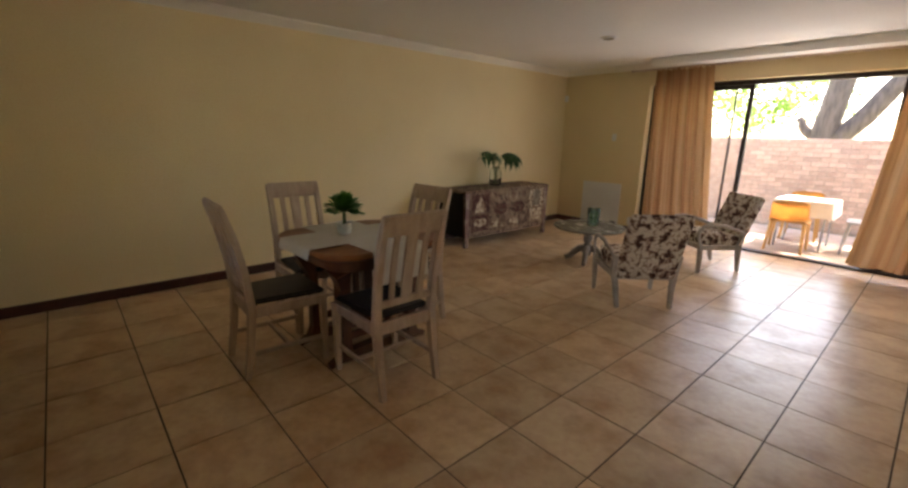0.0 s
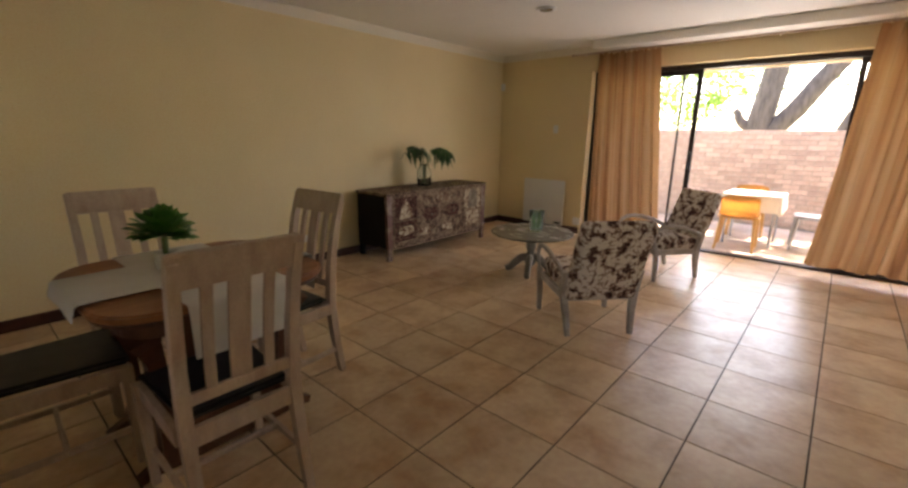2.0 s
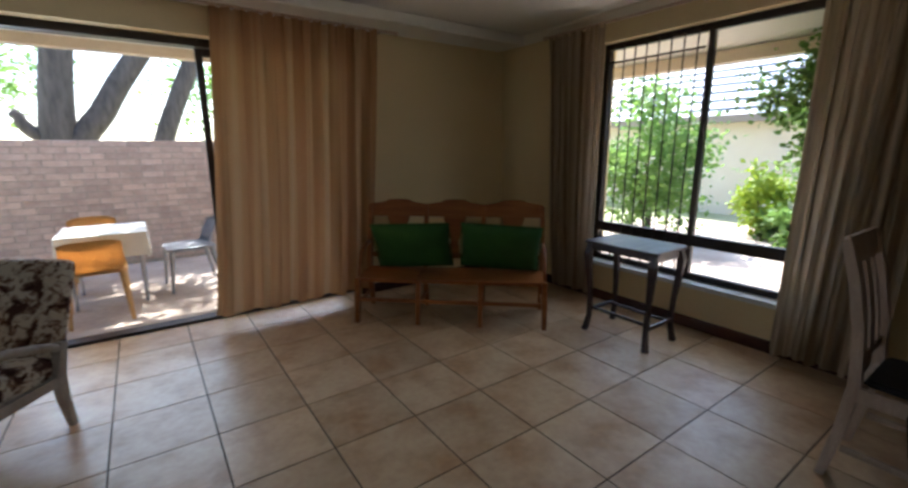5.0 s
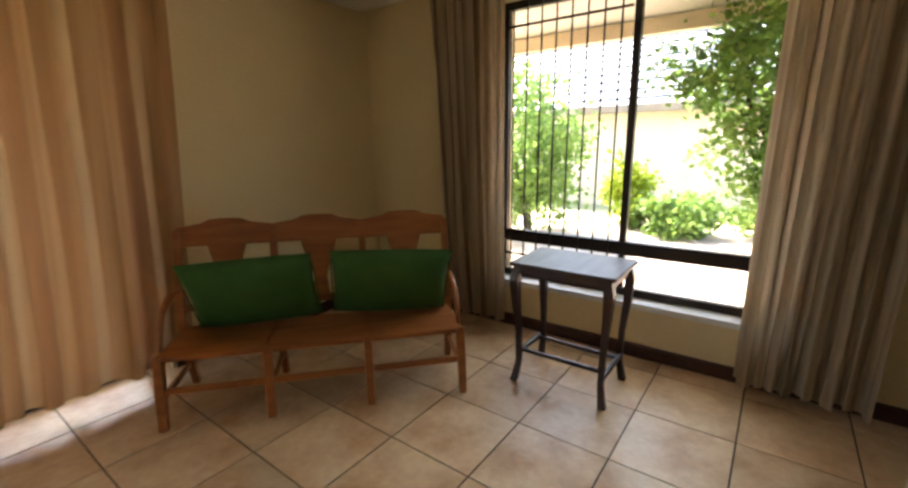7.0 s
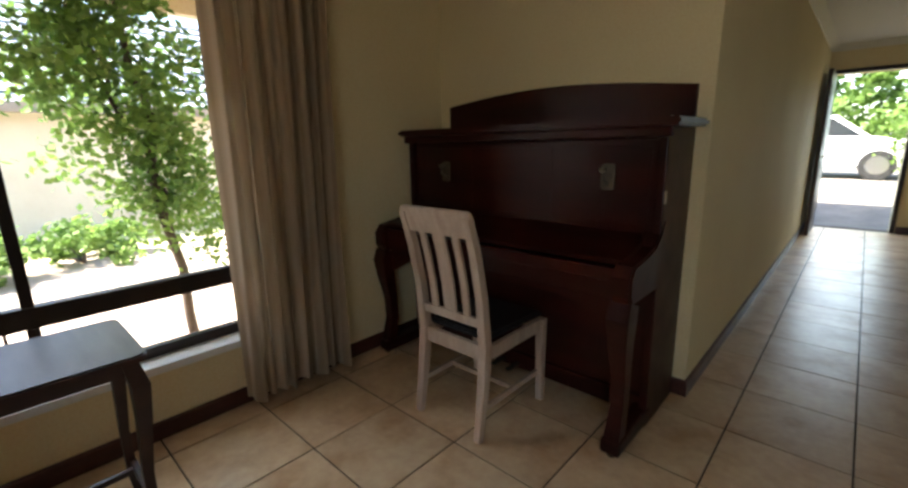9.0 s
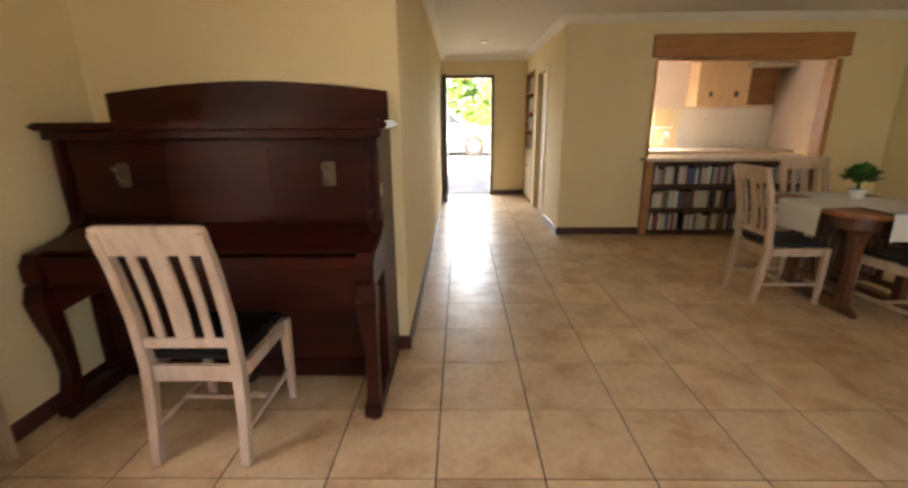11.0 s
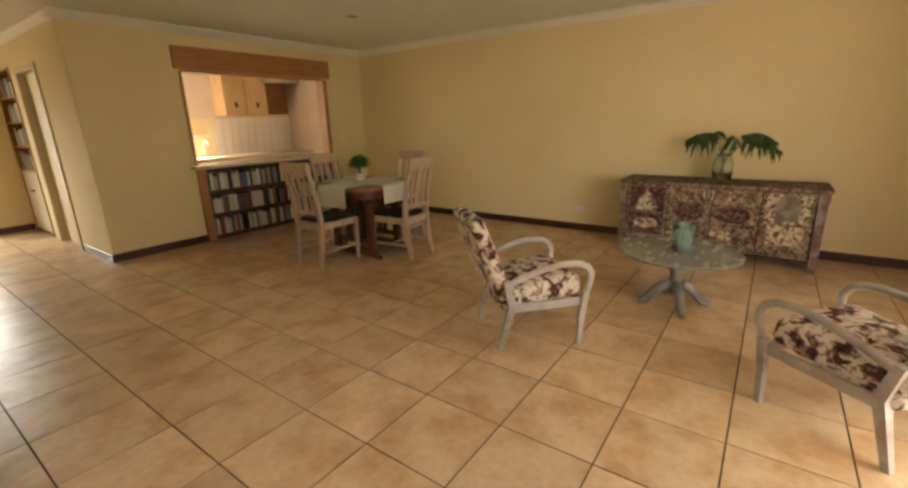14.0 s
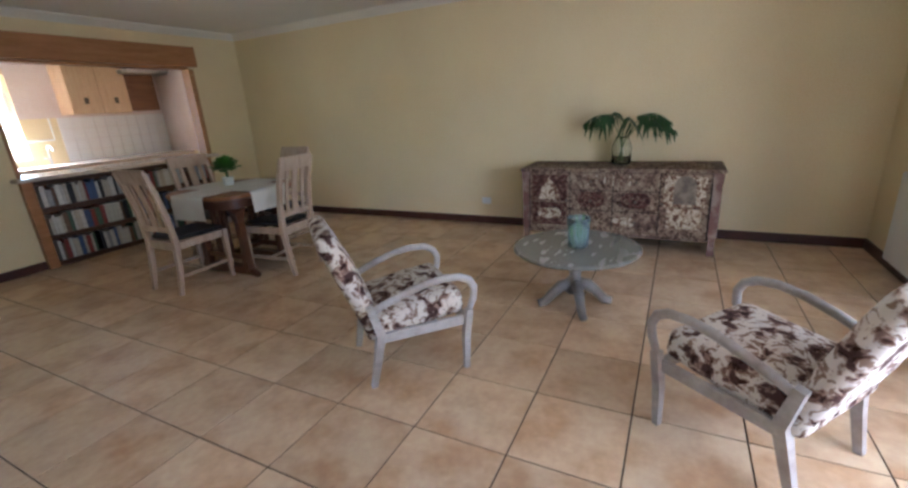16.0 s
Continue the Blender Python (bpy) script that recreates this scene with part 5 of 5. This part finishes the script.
def cushion(m, label):
    own = bmesh.new()
    w, h, t, n = 0.64, 0.44, 0.15, 16
    for side in (1, -1):
        g = []
        for j in range(n + 1):
            row = []
            for i in range(n + 1):
                u, v = -1 + 2 * i / n, -1 + 2 * j / n
                puff = (max(0, 1 - u ** 4) * max(0, 1 - v ** 4)) ** 0.55
                pin = 1 - 0.05 * (1 - u * u) * abs(v) ** 3 - 0.0
                x, y = u * w / 2 * (1 - 0.05 * (1 - v * v) * abs(u) ** 3), v * h / 2 * pin
                z = side * t / 2 * puff + 0.006 * noise.noise(Vector((u * 3, v * 3, side)))* puff
                row.append(own.verts.new((x, y, z)))
            g.append(row)
        for j in range(n):
            for i in range(n):
                own.faces.new((g[j][i], g[j][i + 1], g[j + 1][i + 1], g[j + 1][i]))
    bmesh.ops.remove_doubles(own, verts=own.verts[:], dist=0.0004)
    ob = thing("cushion", label, "cushion", m, "bench cushions")
    part("cover", own, M_CUSHION, ob, smooth=True)
    rim = [(u * w / 2, -h / 2, 0) for u in (-0.98, -0.5, 0, 0.5, 0.98)] + [(w / 2, v * h / 2, 0) for v in (-0.5, 0, 0.5)] + [(u * w / 2, h / 2, 0) for u in (0.98, 0.5, 0, -0.5, -0.98)] + [(-w / 2, v * h / 2, 0) for v in (0.5, 0, -0.5, -0.98)]
    part("piping", sweep([Vector(p) * 0.985 for p in rim], 0.004, 5), M_CUSHION, ob)


bm4 = bench.matrix_world
cushion(bm4 @ pose(0.32, -0.205, 0.588, 64, 2, 0), "plain green rectangular cushion leaning on the bench back")
cushion(bm4 @ pose(-0.39, -0.205, 0.588, 64, -3, 0), "plain green rectangular cushion propped on the bench seat")

# ---------- side table ----------
st = thing("side_table", "small dark polished wooden side table on curved legs", "side table", Matrix())
X0, X1, Y0, Y1, SZ = 1.165, 1.585, 1.395, 1.965, 0.70
part("tabletop", slab(rounded(X1 - X0, Y1 - Y0, 0.03), -0.022, 0, 0.006, m=pose((X0 + X1) / 2, (Y0 + Y1) / 2, SZ)), M_DARKWOOD, st)
for a in ((X0 + 0.05, Y0 + 0.035, X1 - 0.05, Y0 + 0.05), (X0 + 0.05, Y1 - 0.05, X1 - 0.05, Y1 - 0.035)):
    part("apron", box(a[0], a[1], SZ - 0.08, a[2], a[3], SZ - 0.022, 0.003), M_DARKWOOD, st)
for a in ((X0 + 0.03, Y0 + 0.05, X0 + 0.045, Y1 - 0.05), (X1 - 0.045, Y0 + 0.05, X1 - 0.03, Y1 - 0.05)):
    part("apron", box(a[0], a[1], SZ - 0.065, a[2], a[3], SZ - 0.022, 0.003), M_DARKWOOD, st)
for x, y, sx, sy in ((X0 + 0.045, Y0 + 0.045, -1, -1), (X0 + 0.045, Y1 - 0.045, -1, 1), (X1 - 0.045, Y0 + 0.045, 1, -1), (X1 - 0.045, Y1 - 0.045, 1, 1)):
    part("leg", sweep([(x, y, SZ - 0.025), (x + sx * 0.014, y + sy * 0.014, SZ - 0.10), (x + sx * 0.008, y + sy * 0.008, SZ - 0.22), (x - sx * 0.006, y - sy * 0.006, 0.30), (x - sx * 0.008, y - sy * 0.008, 0.12), (x + sx * 0.004, y + sy * 0.004, 0.04), (x + sx * 0.012, y + sy * 0.012, 0.0)],
                      [0.020, 0.024, 0.019, 0.014, 0.014, 0.016, 0.018], square=True, up=(1, 0, 0)), M_DARKWOOD, st)
for y in (Y0 + 0.045, Y1 - 0.045):
    part("stretcher", box(X0 + 0.05, y - 0.01, 0.15, X1 - 0.05, y + 0.01, 0.175, 0.003), M_DARKWOOD, st)
part("stretcher", box(X0 + 0.10, Y0 + 0.055, 0.152, X0 + 0.12, Y1 - 0.055, 0.173, 0.003), M_DARKWOOD, st)
part("stretcher", box(X1 - 0.12, Y0 + 0.055, 0.152, X1 - 0.10, Y1 - 0.055, 0.173, 0.003), M_DARKWOOD, st)

# ---------- outdoors ----------
M_BRICK = mat("pinkish_face_brick", (0.54, 0.43, 0.38), 0.85, scale=9, fine=60, color2=(0.44, 0.33, 0.285), vary=0.18, bump=0.4)
M_MORTAR = mat("grey_mortar", (0.40, 0.36, 0.32), 0.95, scale=20)
M_BARK = mat("grey_bark", (0.11, 0.085, 0.07), 0.95, scale=6, fine=40, stretch=(3, 3, 0.6), color2=(0.06, 0.045, 0.037), bump=0.8)
M_FOL1 = mat("tree_foliage", (0.22, 0.34, 0.08), 0.6, scale=3, color2=(0.11, 0.20, 0.045), bump=0)
M_FOL2 = mat("yellow_green_foliage", (0.30, 0.36, 0.03), 0.6, scale=3, color2=(0.16, 0.26, 0.02), bump=0)
add_translucent(M_FOL1, 0.5)
add_translucent(M_FOL2, 0.4)
M_YELLOW = mat("yellow_plastic", (0.56, 0.32, 0.11), 0.4, scale=3, color2=(0.52, 0.29, 0.095), bump=0.02)
M_ROOF = mat("white_sheet_roof", (0.36, 0.39, 0.44), 0.5, scale=2, color2=(0.30, 0.33, 0.38))
M_ALU = mat("grey_metal_chair", (0.35, 0.36, 0.38), 0.4, metal=0.6, scale=8)
ground = bmesh.new()
box(-300, -300, -0.6, 300, 300, -0.13, bm=ground)
structure("ground", ground, M_GROUND, "dry sunlit garden ground with patchy grass")
structure("pavement_patio", box(-8, YN + 0.45, -0.2, 5, 6.75, -0.08), M_PAVE, "sandy brick paved patio")
drive = bmesh.new()
for y0, y1, z0, z1 in ((YD - 0.25, -7.6, -0.09, -0.09), (-7.6, -10.6, -0.09, 0.33), (-10.6, -30, 0.33, 0.33)):
    q = [drive.verts.new(p) for p in ((-9, y0, z0), (9, y0, z0), (9, y1, z1), (-9, y1, z1))]
    drive.faces.new(q)
    q = [drive.verts.new(p) for p in ((-9, y1, -0.2), (9, y1, -0.2), (9, y0, -0.2), (-9, y0, -0.2))]
    drive.faces.new(q)
structure("pavement_drive", drive, M_DRIVE, "pale sunlit paved driveway rising from the door")
structure("pavement_path", box(2.15, -6, -0.2, 7.6, 5, -0.10), M_PAVE, "pale gravel path along the garden window")
structure("roof_patio", box(-7, YN + 0.24, 2.36, 4.2, 5.55, 2.46), M_CEIL, "white boarded patio roof")
structure("trim_patio_beam", box(-7, 5.45, 2.27, 4.2, 5.6, 2.36, 0.004), M_EXT, "cream beam along the patio roof edge")
eave = slab([(XE + 0.24, 2.43), (2.95, 2.20), (2.95, 2.27), (XE + 0.24, 2.55)], 0, YN + 7.2, m=Matrix.Translation((0, YN + 0.2, 0)) @ UPY)
structure("roof_eave_east", eave, M_CEIL, "white boarded eave sloping over the garden window")
structure("trim_eave_beam", box(2.9, -7, 2.09, 3.0, YN + 0.2, 2.20, 0.004), M_EXT, "cream eave beam")
structure("roof", box(XW - 0.6, YD - 0.6, ZC + 0.13, XE + 0.6, YN + 0.5, ZC + 0.3), M_ROOF, "flat pale roof deck over the rooms")

# garden wall of face brick
GY, GZ = 6.8, 1.46
gw = tagged(part("wall_garden", box(-8, GY + 0.012, -0.13, 6, GY + 0.2, GZ - 0.01), M_MORTAR), "weathered pinkish face brick garden wall", "garden wall", kind="structure")
bmesh_brick = box(-0.11, -0.05, -0.034, 0.11, 0.05, 0.034, 0.004)
brick_me = bpy.data.meshes.new("brick")
bmesh_brick.to_mesh(brick_me)
bmesh_brick.free()
brick_me.materials.append(M_BRICK)
restb = bmesh.new()
rnd = random.Random(3)
rows = int((GZ + 0.06) / 0.0765)
for j in range(rows + 1):
    for i in range(58):
        x = -7.8 + i * 0.232 + (0.116 if j % 2 else 0)
        z = -0.06 + 0.038 + j * 0.0765
        m = pose(x, GY + 0.055 + rnd.uniform(-0.004, 0.003), z, 0, rnd.uniform(-0.5, 0.5), 0)
        if -3.1 < x < 0.2:
            ob = new("brick", brick_me)
            ob.matrix_world = m
            ob.parent = gw
        else:
            box(-0.11, -0.05, -0.034, 0.11, 0.05, 0.034, bm=restb, m=m)
rb = part("brickwork", restb, M_BRICK, gw)
rb["kind"] = "stuff"


def foliage(count, centre, radii, size, seed, gaps=0.45):
    """Many small leaves gathered in clumps, with gaps between them."""
    r = random.Random(seed)
    vs, fs = [], []
    clumps = []
    for _ in range(max(6, count // 70)):
        a, e = r.uniform(0, 6.28), math.asin(r.uniform(-1, 1))
        q = r.uniform(0.35, 1.0)
        clumps.append(Vector((radii[0] * q * math.cos(a) * math.cos(e), radii[1] * q * math.sin(a) * math.cos(e), radii[2] * q * math.sin(e))))
    spread = min(radii) * gaps
    for k in range(count):
        c = Vector(centre) + r.choice(clumps) + Vector((r.gauss(0, 1), r.gauss(0, 1), r.gauss(0, 0.8))) * spread * 0.5
        d = Vector((r.uniform(-1, 1), r.uniform(-1, 1), r.uniform(-1, 0.6))).normalized()
        s = d.cross(Vector((r.uniform(-1, 1), r.uniform(-1, 1), r.uniform(-1, 1)))).normalized()
        l, w = size * r.uniform(0.6, 1.3), size * r.uniform(0.25, 0.45)
        b = len(vs)
        vs += [c, c + d * l * 0.5 + s * w, c + d * l, c + d * l * 0.5 - s * w]
        fs.append((b, b + 1, b + 2, b + 3))
    me = bpy.data.meshes.new("leaves")
    me.from_pydata([tuple(v) for v in vs], [], fs)
    return me


def crown(name, me, material, parent, label=""):
    me.materials.append(material)
    ob = new(name, me)
    ob.parent = parent
    if label:
        ob["label"] = label
    return ob


def tree(label, stems, crowns, seed, material=M_FOL1):
    ob = thing("tree", label, "tree", Matrix(), "garden trees")
    for pts, rad in stems:
        n = 7
        path = [Vector(pts[0]).lerp(Vector(pts[1]), k / n) + Vector((noise.noise(Vector((k * .7, seed, 0))), noise.noise(Vector((k * .7, seed, 9))), 0)) * 0.12 * (1 if 0 < k else 0) for k in range(n + 1)]
        part("trunk", sweep(path, [rad[0] + (rad[1] - rad[0]) * k / n for k in range(n + 1)], 12, up=(0, 1, 0.1)), M_BARK, ob, smooth=True)
    for c, r, cnt, sz in crowns:
        crown("crown", foliage(cnt, c, r, sz, seed + int(c[0] * 10)), material, ob)
    return ob


tree("big grey-barked tree leaning behind the garden wall", [(((-2.62, 9.0, -0.13), (-2.02, 9.0, 4.2)), (0.27, 0.17)), (((-2.55, 9.0, 0.9), (-0.15, 9.2, 4.4)), (0.19, 0.14)), (((-2.5, 9.0, 1.4), (-2.86, 8.95, 1.9)), (0.12, 0.07)), (((-1.75, 9.2, -0.13), (0.15, 9.3, 4.2)), (0.17, 0.13))],
     [((-4.6, 13.5, 3.0), (2.2, 1.6, 1.5), 1900, 0.17), ((1.6, 13.0, 3.0), (2.6, 1.5, 1.8), 2600, 0.17), ((-0.6, 9.5, 6.0), (4.2, 2.6, 1.4), 4200, 0.15)], 2)
tree("small leafy garden tree close to the window", [(((2.95, 0.80, -0.13), (2.85, 0.95, 2.1)), (0.035, 0.018)), (((2.92, 0.85, 1.0), (2.7, 1.2, 2.0)), (0.018, 0.009))],
     [((2.85, 1.05, 1.75), (0.38, 0.54, 0.66), 4400, 0.055), ((2.9, 0.74, 1.0), (0.36, 0.36, 0.42), 2200, 0.05)], 7)
for c, r, cnt, mm, lab in (((5.4, 4.0, 1.15), (0.9, 0.80, 1.25), 5200, M_FOL1, "tall green shrub outside the garden window"), ((7.0, 2.9, 0.5), (0.5, 0.45, 0.6), 2000, M_FOL2, "bright yellow-green shrub by the path"),
                           ((6.6, 2.1, 0.15), (0.9, 0.8, 0.32), 3000, M_FOL1, "low green groundcover shrub in the bed"), ((6.9, 0.9, 0.12), (0.7, 0.7, 0.3), 1600, M_FOL1, "low green groundcover shrub in the bed"),
                           ((-1.35, -10.6, 1.3), (0.7, 0.6, 1.2), 3600, M_FOL1, "leafy green shrub beside the driveway"), ((1.0, -17.5, 2.2), (4.5, 1.0, 2.8), 9000, M_FOL1, "dense green hedge across the driveway"), ((-1.3, -9.3, 0.4), (0.4, 0.5, 0.5), 1200, M_FOL2, "low leafy shrub by the front door")):
    sh = thing("shrub", lab, "shrub", Matrix(), "shrubs")
    for k in range(3):
        part("branch", sweep([(c[0] + 0.05 * k, c[1], -0.13), (c[0] + (k - 1) * r[0] * 0.5, c[1] + 0.1 * k, c[2])], [0.03, 0.012], 6), M_BARK, sh)
    crown("foliage", foliage(cnt, c, r, 0.26 if cnt > 8000 else 0.10, int(c[0] * 7 + c[1] * 3)), mm, sh)

# patio furniture


def patio_chair(m, label, material):
    ob = thing("patio_chair", label, "chair", m, "patio chairs")
    for sx in (-1, 1):
        part("leg", sweep([(sx * 0.22, 0.22, 0), (sx * 0.19, 0.18, 0.43)], [0.016, 0.026], 8), material, ob)
        part("leg", sweep([(sx * 0.21, -0.26, 0), (sx * 0.18, -0.18, 0.43)], [0.016, 0.026], 8), material, ob)
    part("seat", slab(rounded(0.46, 0.45, 0.06), 0.42, 0.45, 0.01), material, ob)
    own, n = bmesh.new(), 10
    rows = []
    for j in range(6):
        v = j / 5
        rows.append([own.verts.new(((-0.22 + 0.44 * i / n) * (1 - 0.06 * v), -0.20 - 0.09 * v + 0.06 * (2 * i / n - 1) ** 2, 0.45 + 0.27 * v - 0.03 * (2 * i / n - 1) ** 4 * v)) for i in range(n + 1)])
    for a, b in zip(rows, rows[1:]):
        for i in range(n):
            own.faces.new((a[i], a[i + 1], b[i + 1], b[i]))
    bmesh.ops.solidify(own, geom=own.faces[:], thickness=0.018)
    part("backrest", own, material, ob, smooth=True)
    return ob


PZ = -0.08
patio_chair(pose(-1.87, 4.72, PZ, 0, 0, 4), "yellow plastic chair drawn up to the patio table", M_YELLOW)
patio_chair(pose(-1.93, 5.85, PZ, 0, 0, 184), "yellow plastic chair on the wall side of the patio table", M_YELLOW)
patio_chair(pose(-1.12, 5.30, PZ, 0, 0, 95), "grey metal chair standing on the sunlit patio", M_ALU)
pt = thing("patio_table", "small patio table under a white cloth", "table", pose(-1.80, 5.26, PZ) @ Matrix.Diagonal((0.78, 0.88, 0.92, 1)))
part("cloth", slab(rounded(0.86, 0.80, 0.05), 0.735, 0.75, 0.006), M_CLOTH, pt, "white table cloth")
own = bmesh.new()
ring = rounded(0.872, 0.812, 0.05, 6)
a = [own.verts.new((x, y, 0.742)) for x, y in ring]
b = [own.verts.new((x * (1.03 + 0.02 * math.sin(k * 1.9)), y * (1.03 + 0.02 * math.sin(k * 1.9)), 0.50 + 0.02 * math.sin(k * 1.3))) for k, (x, y) in enumerate(ring)]
for k in range(len(ring)):
    own.faces.new((a[k], a[(k + 1) % len(ring)], b[(k + 1) % len(ring)], b[k]))
part("cloth_drop", own, M_CLOTH, pt, smooth=True)
for sx in (-1, 1):
    for sy in (-1, 1):
        part("leg", sweep([(sx * 0.34, sy * 0.31, 0), (sx * 0.34, sy * 0.31, 0.735)], 0.02, 8), M_ALU, pt)

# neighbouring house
# Roof grey darkened: the shade along each lap is put into this colour.
M_LAP = mat("roof_lap_painted_shade", (0.20, 0.21, 0.24), 0.7, scale=4, color2=(0.16, 0.17, 0.19))
M_FASCIA = mat("brown_fascia", (0.30, 0.24, 0.19), 0.7, scale=4, color2=(0.24, 0.19, 0.15))
nh = thing("neighbour_house", "cream house with a long white sheet roof beyond the garden", "house", Matrix())
part("wall", box(9.2, -12, -0.13, 9.5, 16, 1.95), M_EXT, nh)
part("gutter", box(8.75, -12.2, 1.86, 8.9, 16.2, 2.02, 0.01), M_FASCIA, nh, "brown fascia and gutter")
rf = bmesh.new()
for k in range(28):
    y = -12 + k
    rf.faces.new([rf.verts.new(p) for p in ((8.8, y, 2.02), (13.5, y, 4.48), (13.5, y + 1, 4.48), (8.8, y + 1, 2.02))])
part("roof", rf, M_ROOF, nh, "pale sheet roof laid in long courses")
# Lap strips carry the painted shade colour, so the courses read as lines.
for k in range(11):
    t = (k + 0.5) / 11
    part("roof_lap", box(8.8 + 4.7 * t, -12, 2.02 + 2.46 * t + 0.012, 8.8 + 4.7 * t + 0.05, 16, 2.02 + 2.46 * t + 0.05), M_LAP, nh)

# parked car beyond the front door
M_CARW = mat("white_car_paint", (0.80, 0.80, 0.80), 0.25, scale=2, color2=(0.76, 0.76, 0.76), bump=0, coat=0.5)
M_TYRE = mat("black_rubber", (0.02, 0.02, 0.02), 0.8, scale=12)
M_CARGLASS = mat("dark_car_glass", (0.03, 0.035, 0.04), 0.08, scale=2, bump=0)
car = thing("parked_car", "white hatchback parked on the driveway", "car", pose(0.72, -12.1, 0.33))
prof = [(-1.95, 0.30), (-1.98, 0.55), (-1.85, 0.80), (-1.05, 0.92), (-0.45, 1.38), (0.95, 1.42), (1.65, 1.0), (1.95, 0.92), (1.98, 0.35), (1.6, 0.25), (-1.6, 0.25)]
part("body", slab(prof, -0.82, 0.82, 0.05, m=UPY), M_CARW, car)
for s in (-1, 1):
    gl = [(-0.92, 0.93), (-0.40, 1.31), (0.88, 1.34), (1.40, 1.0), (1.35, 0.95)]
    part("window", slab(gl, 0, 0.01, m=Matrix.Translation((0, s * 0.82 + 0.005, 0)) @ UPY), M_CARGLASS, car)
    for x in (-1.22, 1.22):
        w = part("wheel", lathe([(0.20, -0.09), (0.30, -0.09), (0.315, -0.05), (0.315, 0.05), (0.30, 0.09), (0.20, 0.09)], 24, m=pose(x, s * 0.76, 0.315, 90, 0, 0)), M_TYRE, car)
        part("rim", lathe([(0.05, -0.095), (0.19, -0.09), (0.20, -0.07), (0.20, 0.07), (0.19, 0.09), (0.05, 0.095)], 20, m=pose(x, s * 0.765, 0.315, 90, 0, 0)), M_STEEL, w)
    part("headlight", box(-1.93, s * 0.62 - 0.13, 0.62, -1.80, s * 0.62 + 0.13, 0.76, 0.03), M_STEEL, car)
    part("tail_light", box(1.86, s * 0.66 - 0.1, 0.7, 1.97, s * 0.66 + 0.1, 0.9, 0.02), BOOKCOL[5], car)
for x in (-1.98, 1.92):
    part("bumper", box(x, -0.80, 0.28, x + 0.08, 0.80, 0.50, 0.03), M_CARW, car)

# ---------- floor tiles ----------
TP = 0.43
floor = tagged(new("floor"), "glazed beige ceramic floor tiles with dark grout", "floor", kind="structure")


def tile_mesh(w, d):
    own = box(-w / 2, -d / 2, -0.009, w / 2, d / 2, 0.0)
    me = bpy.data.meshes.new("tile")
    own.to_mesh(me)
    own.free()
    me.materials.append(M_TILE)
    return me


tile_cache = {}
GAP = 0.0038
for i in range(-12, 5):
    for j in range(-15, 9):
        x0, x1, y0, y1 = max(i * TP, XW), min((i + 1) * TP, XE), max(j * TP, YD - 0.2), min((j + 1) * TP, YN + 0.1)
        if x1 - x0 < 0.03 or y1 - y0 < 0.03 or (x0 > XC + 0.05 and y1 < YP - 0.05) or (x1 < XA - 0.1 and y1 < YH - 0.14):
            continue
        w, d = round(x1 - x0 - 2 * GAP, 4), round(y1 - y0 - 2 * GAP, 4)
        if (w, d) not in tile_cache:
            tile_cache[w, d] = tile_mesh(w, d)
        ob = new("tile", tile_cache[w, d])
        ob.location = ((x0 + x1) / 2, (y0 + y1) / 2, random.uniform(-0.0006, 0.0006))
        ob.parent = floor
kf = structure("floor_kitchen", box(XW, YK, -0.003, XA - 0.06, YH - 0.12, 0.001), M_TILE, "pale tiled kitchen floor")
